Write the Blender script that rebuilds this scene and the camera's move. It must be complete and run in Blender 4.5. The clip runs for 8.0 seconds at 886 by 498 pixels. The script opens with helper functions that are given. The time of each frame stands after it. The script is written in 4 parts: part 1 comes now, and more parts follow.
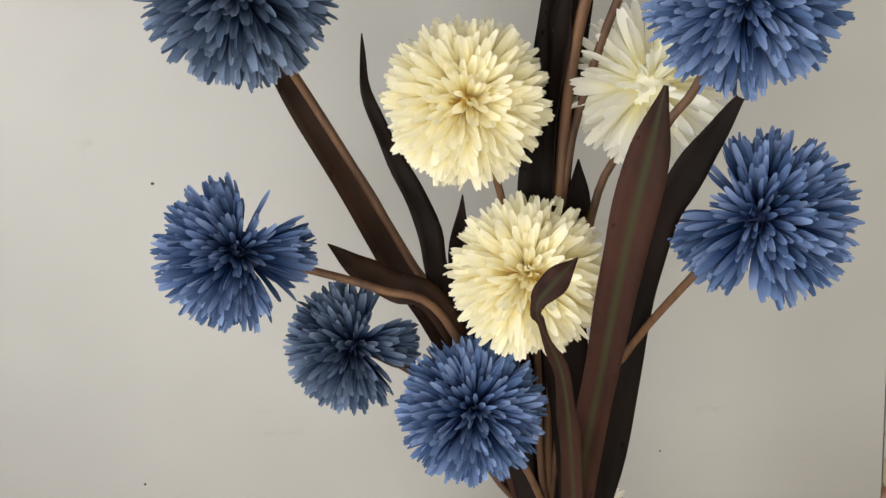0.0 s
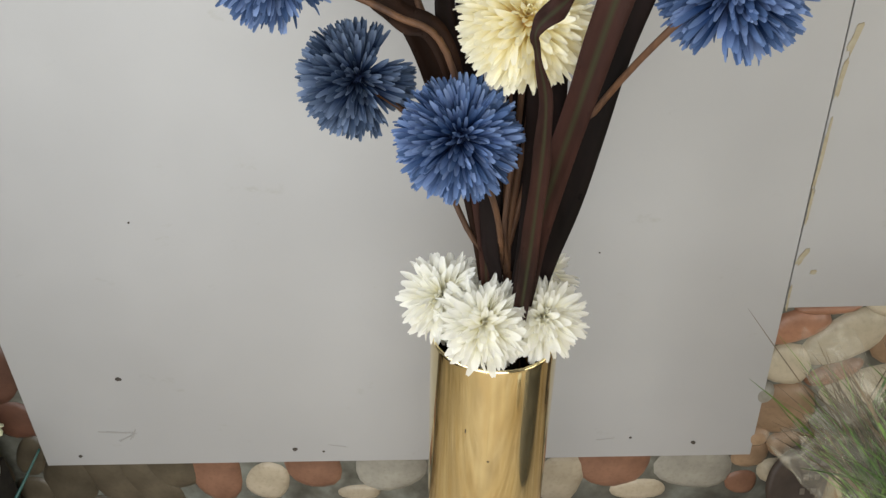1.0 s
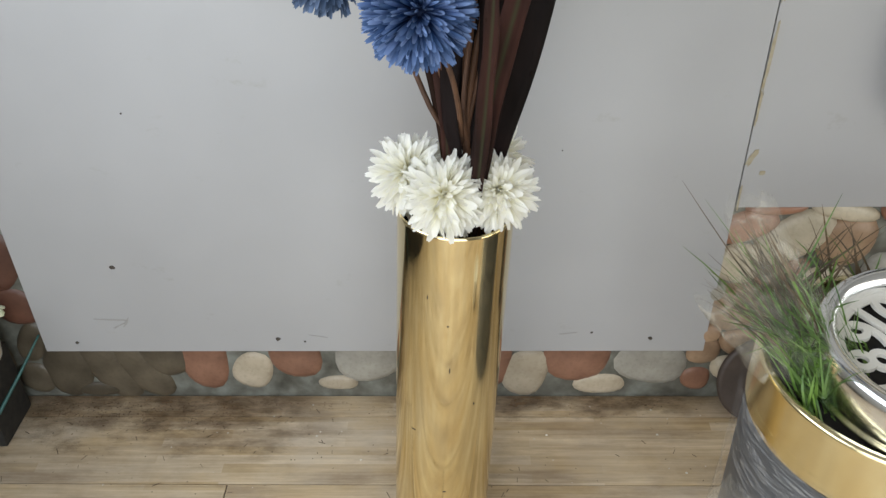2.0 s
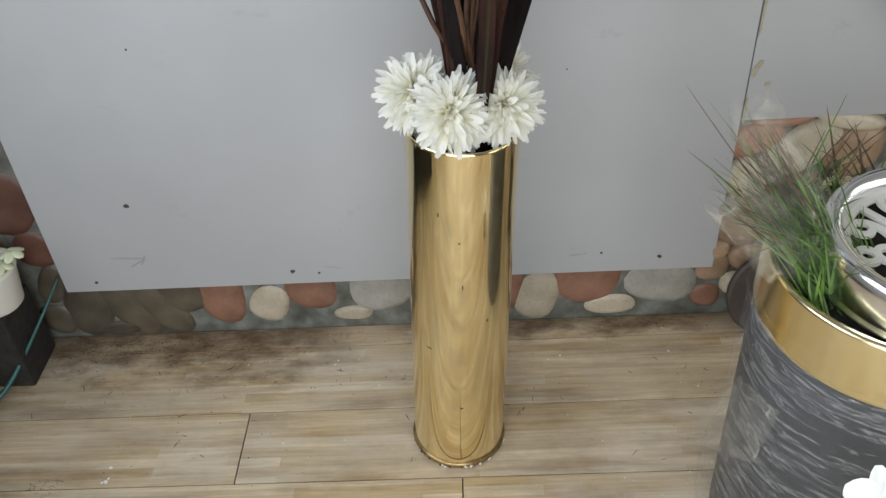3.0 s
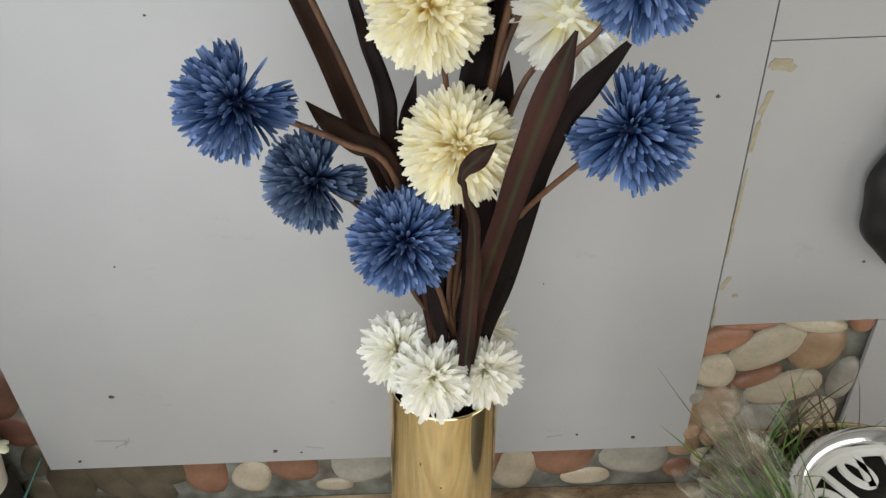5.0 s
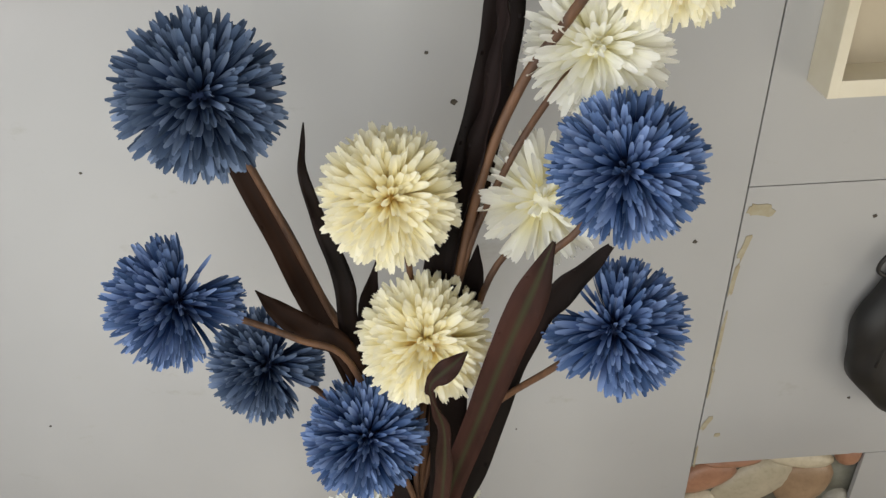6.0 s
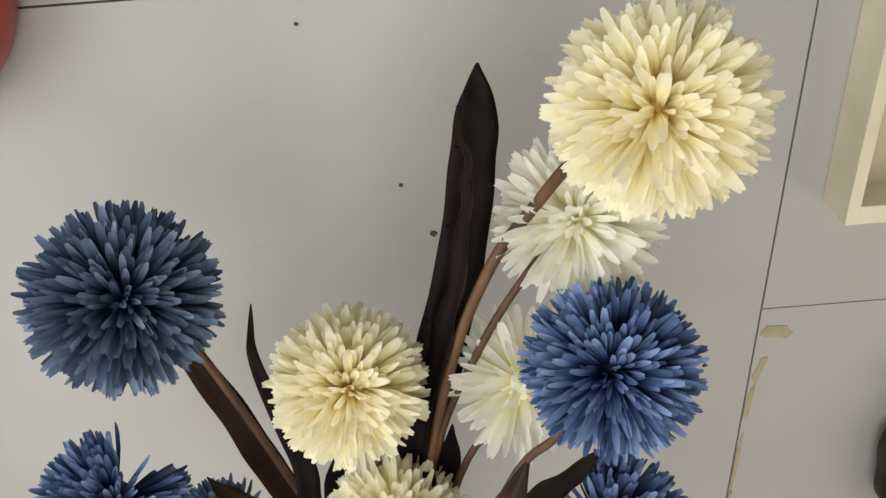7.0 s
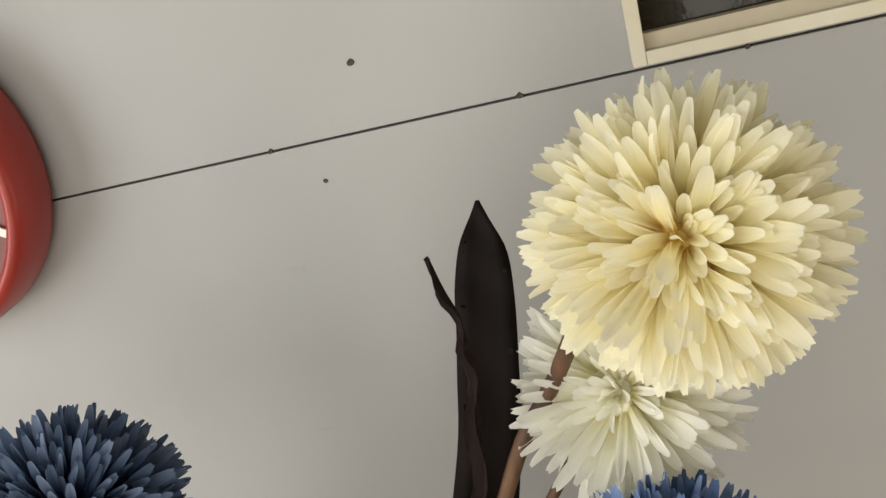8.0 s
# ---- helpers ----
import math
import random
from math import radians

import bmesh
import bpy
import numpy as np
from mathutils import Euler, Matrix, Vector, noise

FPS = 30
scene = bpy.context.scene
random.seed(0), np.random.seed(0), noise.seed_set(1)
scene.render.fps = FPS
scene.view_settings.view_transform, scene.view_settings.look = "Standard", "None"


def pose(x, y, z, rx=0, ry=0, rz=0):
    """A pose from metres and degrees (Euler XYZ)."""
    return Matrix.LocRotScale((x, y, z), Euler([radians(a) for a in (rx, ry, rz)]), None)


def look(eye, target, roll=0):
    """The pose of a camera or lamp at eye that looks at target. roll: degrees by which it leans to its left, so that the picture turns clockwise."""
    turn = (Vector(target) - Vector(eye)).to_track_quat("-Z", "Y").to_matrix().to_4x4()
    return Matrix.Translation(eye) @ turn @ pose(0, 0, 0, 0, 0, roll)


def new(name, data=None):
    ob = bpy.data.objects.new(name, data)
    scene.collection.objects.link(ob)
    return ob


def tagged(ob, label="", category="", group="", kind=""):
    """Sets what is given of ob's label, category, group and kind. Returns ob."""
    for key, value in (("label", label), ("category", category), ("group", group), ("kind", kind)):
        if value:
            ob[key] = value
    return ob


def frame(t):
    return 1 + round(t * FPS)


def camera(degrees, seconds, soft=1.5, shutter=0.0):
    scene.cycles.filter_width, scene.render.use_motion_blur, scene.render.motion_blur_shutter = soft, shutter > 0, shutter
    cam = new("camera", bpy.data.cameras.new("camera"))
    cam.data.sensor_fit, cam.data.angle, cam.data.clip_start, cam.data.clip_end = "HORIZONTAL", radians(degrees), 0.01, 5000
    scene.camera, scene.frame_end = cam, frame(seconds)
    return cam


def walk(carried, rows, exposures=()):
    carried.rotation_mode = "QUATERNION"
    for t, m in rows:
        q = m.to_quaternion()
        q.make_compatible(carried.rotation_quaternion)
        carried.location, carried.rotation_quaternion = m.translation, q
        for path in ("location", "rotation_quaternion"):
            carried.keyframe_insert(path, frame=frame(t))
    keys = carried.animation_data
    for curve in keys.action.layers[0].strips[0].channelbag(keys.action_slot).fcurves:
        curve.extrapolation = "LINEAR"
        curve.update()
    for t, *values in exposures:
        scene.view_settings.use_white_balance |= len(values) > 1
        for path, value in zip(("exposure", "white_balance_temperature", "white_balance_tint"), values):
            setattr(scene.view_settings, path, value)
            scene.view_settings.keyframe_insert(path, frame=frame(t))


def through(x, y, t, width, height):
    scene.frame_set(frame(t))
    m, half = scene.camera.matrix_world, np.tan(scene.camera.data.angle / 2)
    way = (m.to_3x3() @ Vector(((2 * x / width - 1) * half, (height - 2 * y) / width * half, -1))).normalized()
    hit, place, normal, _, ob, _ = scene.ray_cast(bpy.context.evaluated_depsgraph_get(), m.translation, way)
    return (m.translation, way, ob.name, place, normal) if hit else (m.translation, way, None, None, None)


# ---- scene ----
cam = camera(54.9, 8.0, soft=1.4)
PATH = [
    (0, (0.07, -0.906, 1.303), (-0.093, 0.907, 0.476), -11.7),
    (0.5, (0.036, -1.01, 1.25), (-0.053, 0.736, 0.279), -7.1),
    (1, (0.019, -1.061, 1.232), (-0.036, 0.63, 0.165), -2.3),
    (1.5, (0.041, -1.134, 1.203), (-0.01, 0.509, 0.064), -1.1),
    (2, (0.062, -1.188, 1.199), (0.009, 0.446, 0.047), -1.3),
    (2.2, (0.06, -1.211, 1.184), (0.006, 0.416, 0.022), -1.7),
    (3.3, (0.061, -1.226, 1.177), (-0.025, 0.324, -0.083), -4.7),
    (3.5, (0.062, -1.203, 1.204), (-0.026, 0.354, -0.047), -4.8),
    (4, (0.067, -1.148, 1.281), (0.008, 0.427, 0.05), -4.0),
    (4.2, (0.072, -1.132, 1.318), (0.028, 0.425, 0.064), -3.8),
    (5.3, (0.061, -1.035, 1.475), (0.048, 0.577, 0.292), -2.5),
    (5.5, (0.06, -1.003, 1.488), (0.056, 0.623, 0.324), -2.6),
    (6, (0.069, -0.926, 1.512), (0.145, 0.733, 0.398), -1.9),
    (6.5, (0.08, -0.87, 1.554), (0.205, 0.804, 0.468), -1.3),
    (7, (0.128, -0.783, 1.58), (0.151, 0.899, 0.498), -4.1),
    (7.5, (0.206, -0.683, 1.574), (-0.068, 1.021, 0.563), -10.4),
    (8, (0.255, -0.654, 1.511), (-0.179, 1.166, 0.804), -15.4),
]
TONES = [(0, 0.14, 7050, 10), (0.5, 0.1, 6850, 10), (1.0, 0.08, 6550, 10), (2.0, 0.07, 6150, 10), (3.5, -0.13, 6000, 10), (4.2, -0.12, 6100, 10), (5.5, -0.03, 6550, 10), (6.5, -0.06, 6800, 10), (7, -0.02, 7000, 10), (7.5, 0.04, 7100, 10), (8, -0.12, 7150, 10)]
walk(cam, [(t, look(eye, target, roll)) for t, eye, target, roll in PATH], TONES)

# ---- world and light ----
world = bpy.data.worlds.new("sky")
scene.world = world
world.use_nodes = True
wn = world.node_tree
sky = wn.nodes.new("ShaderNodeTexSky")
sky.sky_type, sky.sun_disc = "NISHITA", False
sky.sun_elevation, sky.sun_rotation = radians(40), radians(200)
wn.links.new(sky.outputs[0], wn.nodes["Background"].inputs[0])
wn.nodes["Background"].inputs[1].default_value = 0.12

RXL, RX, RY, RZ = -1.06, 1.25, -1.8, 2.7  # unseen side walls, set close to dim the sides; rear wall, ceiling
# openings: x0, x1, z0, z1 of the doorway in the front wall; y0, y1, z0, z1 of unseen openings added in the side walls
DOOR = (-0.9, 0.7, -0.004, 2.1)
SIDE_LEFT = (-1.7, -0.45, 0.85, 2.1)
SIDE_RIGHT = (-1.5, -0.25, 0.3, 0.95)


def lamp(name, m, w, h, power, colour):
    data = bpy.data.lights.new(name, "AREA")
    data.shape, data.size, data.size_y, data.energy, data.color = "RECTANGLE", w, h, power, colour
    ob = new(name, data)
    ob.matrix_world = m
    return ob


u0, u1, z0, z1 = DOOR
lamp("doorway_daylight", look(((u0 + u1) / 2, RY - 0.14, (z0 + z1) / 2), ((u0 + u1) / 2, 0, (z0 + z1) / 2)), u1 - u0, z1 - z0, 22, (0.99, 0.985, 0.93))
# Side lamps in added openings: cool from the left, warm fill from the right.
for name, (u0, u1, z0, z1), x, power, colour in (("cool_window_daylight", SIDE_LEFT, RXL - 0.14, 24, (0.95, 0.985, 1.0)), ("warm_window_daylight", SIDE_RIGHT, RX + 0.14, 6.5, (1.0, 0.92, 0.77))):
    lamp(name, look((x, (u0 + u1) / 2, (z0 + z1) / 2), (0, (u0 + u1) / 2, (z0 + z1) / 2)), u1 - u0, z1 - z0, power, colour)

# ---- materials ----


class Mat:
    """A node material with a principled shader and small helpers."""

    def __init__(self, name, colour=(0.5, 0.5, 0.5), rough=0.6, metal=0.0, **inputs):
        self.m = bpy.data.materials.new(name)
        self.m.use_nodes = True
        self.t = self.m.node_tree
        self.p = self.t.nodes["Principled BSDF"]
        self.p.inputs["Base Color"].default_value = (*colour, 1)
        self.p.inputs["Roughness"].default_value = rough
        self.p.inputs["Metallic"].default_value = metal
        for k, v in inputs.items():
            self.p.inputs[k.replace("_", " ")].default_value = v

    def node(self, kind, **sets):
        n = self.t.nodes.new(kind)
        for k, v in sets.items():
            if isinstance(v, (int, float)) and k in n.inputs:
                n.inputs[k].default_value = v
        return n

    def link(self, a, b):
        self.t.links.new(a, b)

    def coords(self, which="Object", scale=(1, 1, 1)):
        c = self.node("ShaderNodeTexCoord")
        mp = self.node("ShaderNodeMapping")
        mp.inputs["Scale"].default_value = scale
        self.link(c.outputs[which], mp.inputs[0])
        return mp.outputs[0]

    def noise(self, vec, scale, detail=4.0, rough=0.55, distortion=0.0):
        n = self.node("ShaderNodeTexNoise", Scale=scale, Detail=detail, Roughness=rough, Distortion=distortion)
        if vec is not None:
            self.link(vec, n.inputs["Vector"])
        return n.outputs[0]

    def ramp(self, fac, stops, mode="LINEAR"):
        r = self.node("ShaderNodeValToRGB")
        r.color_ramp.interpolation = mode
        e = r.color_ramp.elements
        while len(e) < len(stops):
            e.new(0.5)
        for el, (pos, col) in zip(e, stops):
            el.position, el.color = pos, (*col, 1) if len(col) == 3 else col
        self.link(fac, r.inputs[0])
        return r.outputs[0]

    def mix(self, fac, a, b, mode="MIX"):
        n = self.node("ShaderNodeMix")
        n.data_type, n.blend_type = "RGBA", mode
        for value, sock in ((fac, n.inputs[0]), (a, n.inputs[6]), (b, n.inputs[7])):
            if hasattr(value, "links"):
                self.link(value, sock)
            elif isinstance(value, tuple):
                sock.default_value = (*value, 1)
            else:
                sock.default_value = value
        return n.outputs[2]

    def math(self, op, a, b=0.0):
        n = self.node("ShaderNodeMath")
        n.operation = op
        for value, sock in ((a, n.inputs[0]), (b, n.inputs[1])):
            if hasattr(value, "links"):
                self.link(value, sock)
            else:
                sock.default_value = value
        return n.outputs[0]

    def out(self, colour=None, rough=None, bump=None, strength=0.3, distance=0.002):
        if colour is not None:
            self.link(colour, self.p.inputs["Base Color"])
        if rough is not None:
            self.link(rough, self.p.inputs["Roughness"])
        if bump is not None:
            b = self.node("ShaderNodeBump", Strength=strength, Distance=distance)
            self.link(bump, b.inputs["Height"])
            self.link(b.outputs[0], self.p.inputs["Normal"])
        return self.m

    def random(self):
        return self.node("ShaderNodeObjectInfo").outputs["Random"]

    def xyz(self, vec):
        n = self.node("ShaderNodeSeparateXYZ")
        self.link(vec, n.inputs[0])
        return n.outputs


def white_board():
    k = Mat("painted_board", rough=0.45)
    v = k.coords()
    base = k.ramp(k.noise(v, 2.2, 3), [(0.35, (0.378, 0.378, 0.381)), (0.65, (0.42, 0.421, 0.424))])
    scuff = k.ramp(k.noise(k.coords(scale=(1, 1, 1.6)), 9, 6, 0.7), [(0.62, (1, 1, 1)), (0.74, (0.86, 0.84, 0.79))])
    col = k.mix(1.0, base, scuff, "MULTIPLY")
    return k.out(col, k.ramp(k.noise(v, 14), [(0.3, (0.36,) * 3), (0.7, (0.52,) * 3)]), k.noise(v, 60, 3), 0.08, 0.001)


def wood_tile():
    k = Mat("wood_look_tile", rough=0.4)
    co = k.node("ShaderNodeTexCoord").outputs["Object"]
    off = k.node("ShaderNodeVectorMath")
    off.operation = "ADD"
    sc = k.node("ShaderNodeVectorMath")
    sc.operation = "SCALE"
    k.link(co, off.inputs[0])
    rnd = k.node("ShaderNodeCombineXYZ")
    k.link(k.math("MULTIPLY", k.random(), 9.0), rnd.inputs[0])
    k.link(k.math("MULTIPLY", k.random(), 3.0), rnd.inputs[1])
    k.link(rnd.outputs[0], off.inputs[1])
    vec = off.outputs[0]

    def stretched(sx, sy):
        m = k.node("ShaderNodeMapping")
        m.inputs["Scale"].default_value = (sx, sy, 1)
        k.link(vec, m.inputs[0])
        return m.outputs[0]

    # narrow printed strips of changing tone, broken along their length
    cells = k.node("ShaderNodeTexBrick")
    cells.offset, cells.squash = 0.37, 1.0
    k.link(stretched(1, 1), cells.inputs["Vector"])
    for name, value in (("Scale", 1.0), ("Mortar Size", 0.0), ("Brick Width", 0.34), ("Row Height", 0.0205), ("Bias", 0.0), ("Mortar Smooth", 0.3)):
        cells.inputs[name].default_value = value
    cells.inputs["Color1"].default_value = (0.58, 0.44, 0.245, 1)
    cells.inputs["Color2"].default_value = (0.76, 0.645, 0.465, 1)
    cells.inputs["Mortar"].default_value = (0.46, 0.37, 0.27, 1)
    streak = k.ramp(k.noise(stretched(3.0, 70), 1.0, 5, 0.6), [(0.25, (0.66, 0.60, 0.53)), (0.6, (1.0, 1.0, 1.0))])
    fine = k.ramp(k.noise(stretched(7, 170), 1.0, 5, 0.65), [(0.3, (0.84, 0.81, 0.77)), (0.62, (1.06, 1.05, 1.03))])
    col = k.mix(1.0, k.mix(0.9, cells.outputs[0], streak, "MULTIPLY"), fine, "MULTIPLY")
    dust = k.ramp(k.noise(stretched(2.2, 3.5), 1.5, 6, 0.65), [(0.42, (0, 0, 0)), (0.7, (0.7,) * 3)])
    col = k.mix(dust, col, (0.61, 0.54, 0.44))
    grime = k.ramp(k.noise(stretched(1.2, 9), 2.3, 7, 0.66), [(0.50, (0, 0, 0)), (0.72, (0.7,) * 3)])
    col = k.mix(grime, col, (0.25, 0.175, 0.11))
    blotch = k.ramp(k.noise(stretched(1.0, 1.6), 4.5, 8, 0.7), [(0.44, (1, 1, 1)), (0.70, (0.68, 0.65, 0.61))])
    col = k.mix(0.9, col, blotch, "MULTIPLY")
    rough = k.ramp(k.noise(stretched(2, 4), 3), [(0.3, (0.32,) * 3), (0.7, (0.58,) * 3)])
    return k.out(col, rough, k.noise(stretched(6, 120), 1.0, 4), 0.12, 0.001)


def dark_grout():
    k = Mat("floor_grout", rough=0.9)
    return k.out(k.ramp(k.noise(k.coords(), 40), [(0.3, (0.05, 0.04, 0.03)), (0.7, (0.11, 0.085, 0.06))]))


def stone_bed():
    k = Mat("stone_print_ground", rough=0.35)
    return k.out(k.ramp(k.noise(k.coords(), 22, 6), [(0.3, (0.06, 0.058, 0.046)), (0.5, (0.13, 0.13, 0.11)), (0.72, (0.235, 0.25, 0.22))]))


def stone(name, dark, light):
    k = Mat(name, rough=0.4)
    v = k.coords("Object")
    a = k.ramp(k.noise(v, 11, 6, 0.55, 0.4), [(0.28, dark), (0.7, light)])
    spots = k.ramp(k.noise(v, 130, 3), [(0.32, (0.85, 0.84, 0.83)), (0.5, (1, 1, 1))])
    col = k.mix(0.8, a, spots, "MULTIPLY")
    val = k.node("ShaderNodeHueSaturation")
    k.link(k.math("ADD", k.math("MULTIPLY", k.random(), 0.35), 0.82), val.inputs["Value"])
    k.link(col, val.inputs["Color"])
    return k.out(val.outputs[0], None, k.noise(v, 70, 5), 0.2, 0.001)


def petal_mat(name, root, body, tip, spread=0.16, sheen=0.3, through=0.35, furrow=0.84):
    """Fabric petal: colour runs from its root to its tip, each petal a little different."""
    k = Mat(name, rough=0.8, Sheen_Weight=sheen, Specular_IOR_Level=0.25)
    uv = k.node("ShaderNodeUVMap").outputs[0]
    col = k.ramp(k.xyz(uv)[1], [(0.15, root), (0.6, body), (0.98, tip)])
    rnd = k.math("FRACT", k.math("ADD", k.random(), k.node("ShaderNodeNewGeometry").outputs["Random Per Island"]))
    val = k.node("ShaderNodeHueSaturation")
    k.link(k.math("ADD", k.math("MULTIPLY", rnd, 2 * spread), 1 - spread), val.inputs["Value"])
    k.link(k.math("ADD", k.math("MULTIPLY", rnd, -0.25), 1.1), val.inputs["Saturation"])
    k.link(col, val.inputs["Color"])
    mp = k.node("ShaderNodeMapping")
    mp.inputs["Scale"].default_value = (9, 1.2, 1)
    k.link(uv, mp.inputs[0])
    grain = k.noise(mp.outputs[0], 1.0, 4)
    lines = k.ramp(grain, [(0.3, (furrow,) * 3), (0.6, (1.04, 1.04, 1.04))])
    col = k.mix(1.0, val.outputs[0], lines, "MULTIPLY")
    m = k.out(col, None, grain, 0.15, 0.002)
    tr = k.node("ShaderNodeBsdfTranslucent")  # thin cloth lets some light through
    k.link(col, tr.inputs[0])
    mx = k.node("ShaderNodeMixShader")
    mx.inputs[0].default_value = through
    k.link(k.p.outputs[0], mx.inputs[1])
    k.link(tr.outputs[0], mx.inputs[2])
    k.link(mx.outputs[0], k.t.nodes["Material Output"].inputs[0])
    return m


def leaf_mat(name, dark, red, rib):
    k = Mat(name, rough=0.68, Specular_IOR_Level=0.14)
    uv = k.node("ShaderNodeUVMap")
    u = k.xyz(uv.outputs[0])
    v = k.coords("Object", (18, 18, 6))
    body = k.ramp(k.noise(v, 1.0, 5), [(0.35, dark), (0.7, red)])
    across = k.math("ABSOLUTE", k.math("SUBTRACT", u[0], 0.5))
    col = k.mix(k.ramp(across, [(0.0, (0.8,) * 3), (0.14, (0, 0, 0))]), body, rib)
    stripe = k.node("ShaderNodeTexWave", Scale=9.0, Distortion=0.6)
    k.link(uv.outputs[0], stripe.inputs[0])
    return k.out(col, None, stripe.outputs[1], 0.12, 0.001)


def stem_mat():
    k = Mat("wrapped_stem", rough=0.65)
    v = k.coords("Object", (40, 40, 9))
    return k.out(k.ramp(k.noise(v, 1.5, 5), [(0.3, (0.04, 0.018, 0.010)), (0.7, (0.15, 0.070, 0.032))]), None, k.noise(v, 8), 0.25, 0.001)


def gold_metal():
    k = Mat("polished_brass_sheet", (0.80, 0.60, 0.30), 0.07, 1.0)
    v = k.coords("Object")
    col = k.ramp(k.noise(v, 7, 5), [(0.3, (0.84, 0.70, 0.39)), (0.7, (0.92, 0.80, 0.50))])
    fine = k.noise(k.coords("Object", (3, 3, 1)), 9, 3)
    return k.out(col, k.ramp(k.noise(v, 25, 6), [(0.35, (0.05,) * 3), (0.75, (0.16,) * 3)]), fine, 0.03, 0.002)


def plain(name, a, b, rough=0.6, scale=20.0, metal=0.0, bump=0.1):
    k = Mat(name, rough=rough, metal=metal)
    v = k.coords("Object")
    return k.out(k.ramp(k.noise(v, scale, 5), [(0.3, a), (0.7, b)]), None, k.noise(v, scale * 5, 3), bump, 0.001)


def film_mat():
    """Thin clear wrapping film: mostly see-through, pale alpha streaks painting the glints of its glossy creases."""
    k = Mat("clear_wrapping_film", (0.86, 0.86, 0.84), 0.12)
    mp = k.node("ShaderNodeMapping")
    mp.inputs["Rotation"].default_value = (0.0, 0.42, 0.0)
    mp.inputs["Scale"].default_value = (1.0, 1.0, 9.0)
    k.link(k.node("ShaderNodeTexCoord").outputs["Object"], mp.inputs[0])
    crease = k.noise(mp.outputs[0], 8, 7, 0.6, 1.0)
    fold = k.noise(k.coords("Object"), 26, 5, 0.6, 0.8)
    k.out(None, None, k.math("ADD", crease, fold), 0.8, 0.006)
    streak = k.ramp(crease, [(0.50, (0.03,) * 3), (0.535, (0.28,) * 3), (0.55, (0.06,) * 3), (0.63, (0.05,) * 3), (0.66, (0.34,) * 3), (0.68, (0.10,) * 3)])
    k.link(streak, k.p.inputs["Alpha"])
    return k.m


def sleeve_mat():
    """Cloudy clear cellophane: see-through, slightly beige, glossy along its folds, where denser alpha paints
    highlights.
    """
    k = Mat("cloudy_cellophane", (0.52, 0.49, 0.40), 0.14)
    fold = k.noise(k.coords("Object"), 30, 6, 0.62, 0.9)
    k.out(None, None, fold, 0.8, 0.008)
    k.link(k.ramp(fold, [(0.42, (0.07,) * 3), (0.58, (0.14,) * 3), (0.66, (0.42,) * 3)]), k.p.inputs["Alpha"])
    return k.m


def dirt_film():
    """Patchy brown dirt lying on a surface, bare in between."""
    k = Mat("patchy_dirt", (0.10, 0.072, 0.045), 0.9)
    v = k.coords("Object", (1, 2.2, 1))
    n = k.noise(v, 9, 8, 0.68)
    k.link(k.ramp(k.noise(v, 40, 4), [(0.3, (0.075, 0.046, 0.022)), (0.7, (0.21, 0.13, 0.065))]), k.p.inputs["Base Color"])
    edge = k.ramp(k.xyz(k.node("ShaderNodeUVMap").outputs[0])[1], [(0.0, (0, 0, 0)), (1.0, (0.34,) * 3)])
    ends = k.ramp(k.xyz(k.node("ShaderNodeUVMap").outputs[0])[0], [(0.0, (0, 0, 0)), (0.22, (1, 1, 1)), (0.78, (1, 1, 1)), (1.0, (0, 0, 0))])
    cover = k.ramp(k.math("ADD", n, edge), [(0.56, (0, 0, 0)), (0.90, (0.8,) * 3)])
    k.link(k.math("MULTIPLY", cover, ends), k.p.inputs["Alpha"])
    return k.m


M_BOARD, M_TILE, M_GROUT, M_BED = white_board(), wood_tile(), dark_grout(), stone_bed()
M_STONES = {
    "red": stone("red_stone_print", (0.20, 0.095, 0.055), (0.42, 0.22, 0.14)),
    # Red and beige again, darkened for the shade under the main board.
    "shaded_red": stone("shaded_red_stone_print", (0.14, 0.068, 0.042), (0.32, 0.17, 0.11)),
    "shaded_beige": stone("shaded_beige_stone_print", (0.30, 0.25, 0.175), (0.50, 0.435, 0.33)),
    "maroon": stone("maroon_stone_print", (0.06, 0.027, 0.019), (0.15, 0.070, 0.046)),
    "beige": stone("beige_stone_print", (0.40, 0.35, 0.25), (0.63, 0.56, 0.43)),
    "grey": stone("grey_stone_print", (0.21, 0.20, 0.17), (0.40, 0.385, 0.335)),
    "dark": stone("dark_olive_stone_print", (0.045, 0.036, 0.024), (0.14, 0.115, 0.078)),
    "brown": stone("brown_stone_print", (0.20, 0.125, 0.075), (0.42, 0.29, 0.185)),
}
# Blue and slate: dark roots carry shade between petals, pale tips the light.
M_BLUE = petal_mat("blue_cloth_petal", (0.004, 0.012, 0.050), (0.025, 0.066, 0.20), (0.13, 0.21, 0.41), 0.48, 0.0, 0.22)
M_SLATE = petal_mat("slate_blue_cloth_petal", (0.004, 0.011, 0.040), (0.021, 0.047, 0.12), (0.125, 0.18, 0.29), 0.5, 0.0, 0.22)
# Yellow roots are the heart colour, deepened to paint warm shade between petals.
M_CREAM = petal_mat("cream_cloth_petal", (0.94, 0.68, 0.14), (0.95, 0.88, 0.575), (0.955, 0.925, 0.765), 0.03, 0.1, 0.5, 0.96)
M_WHITE = petal_mat("white_cloth_petal", (0.92, 0.86, 0.52), (0.95, 0.935, 0.82), (0.95, 0.945, 0.90), 0.03, 0.1, 0.5, 0.96)
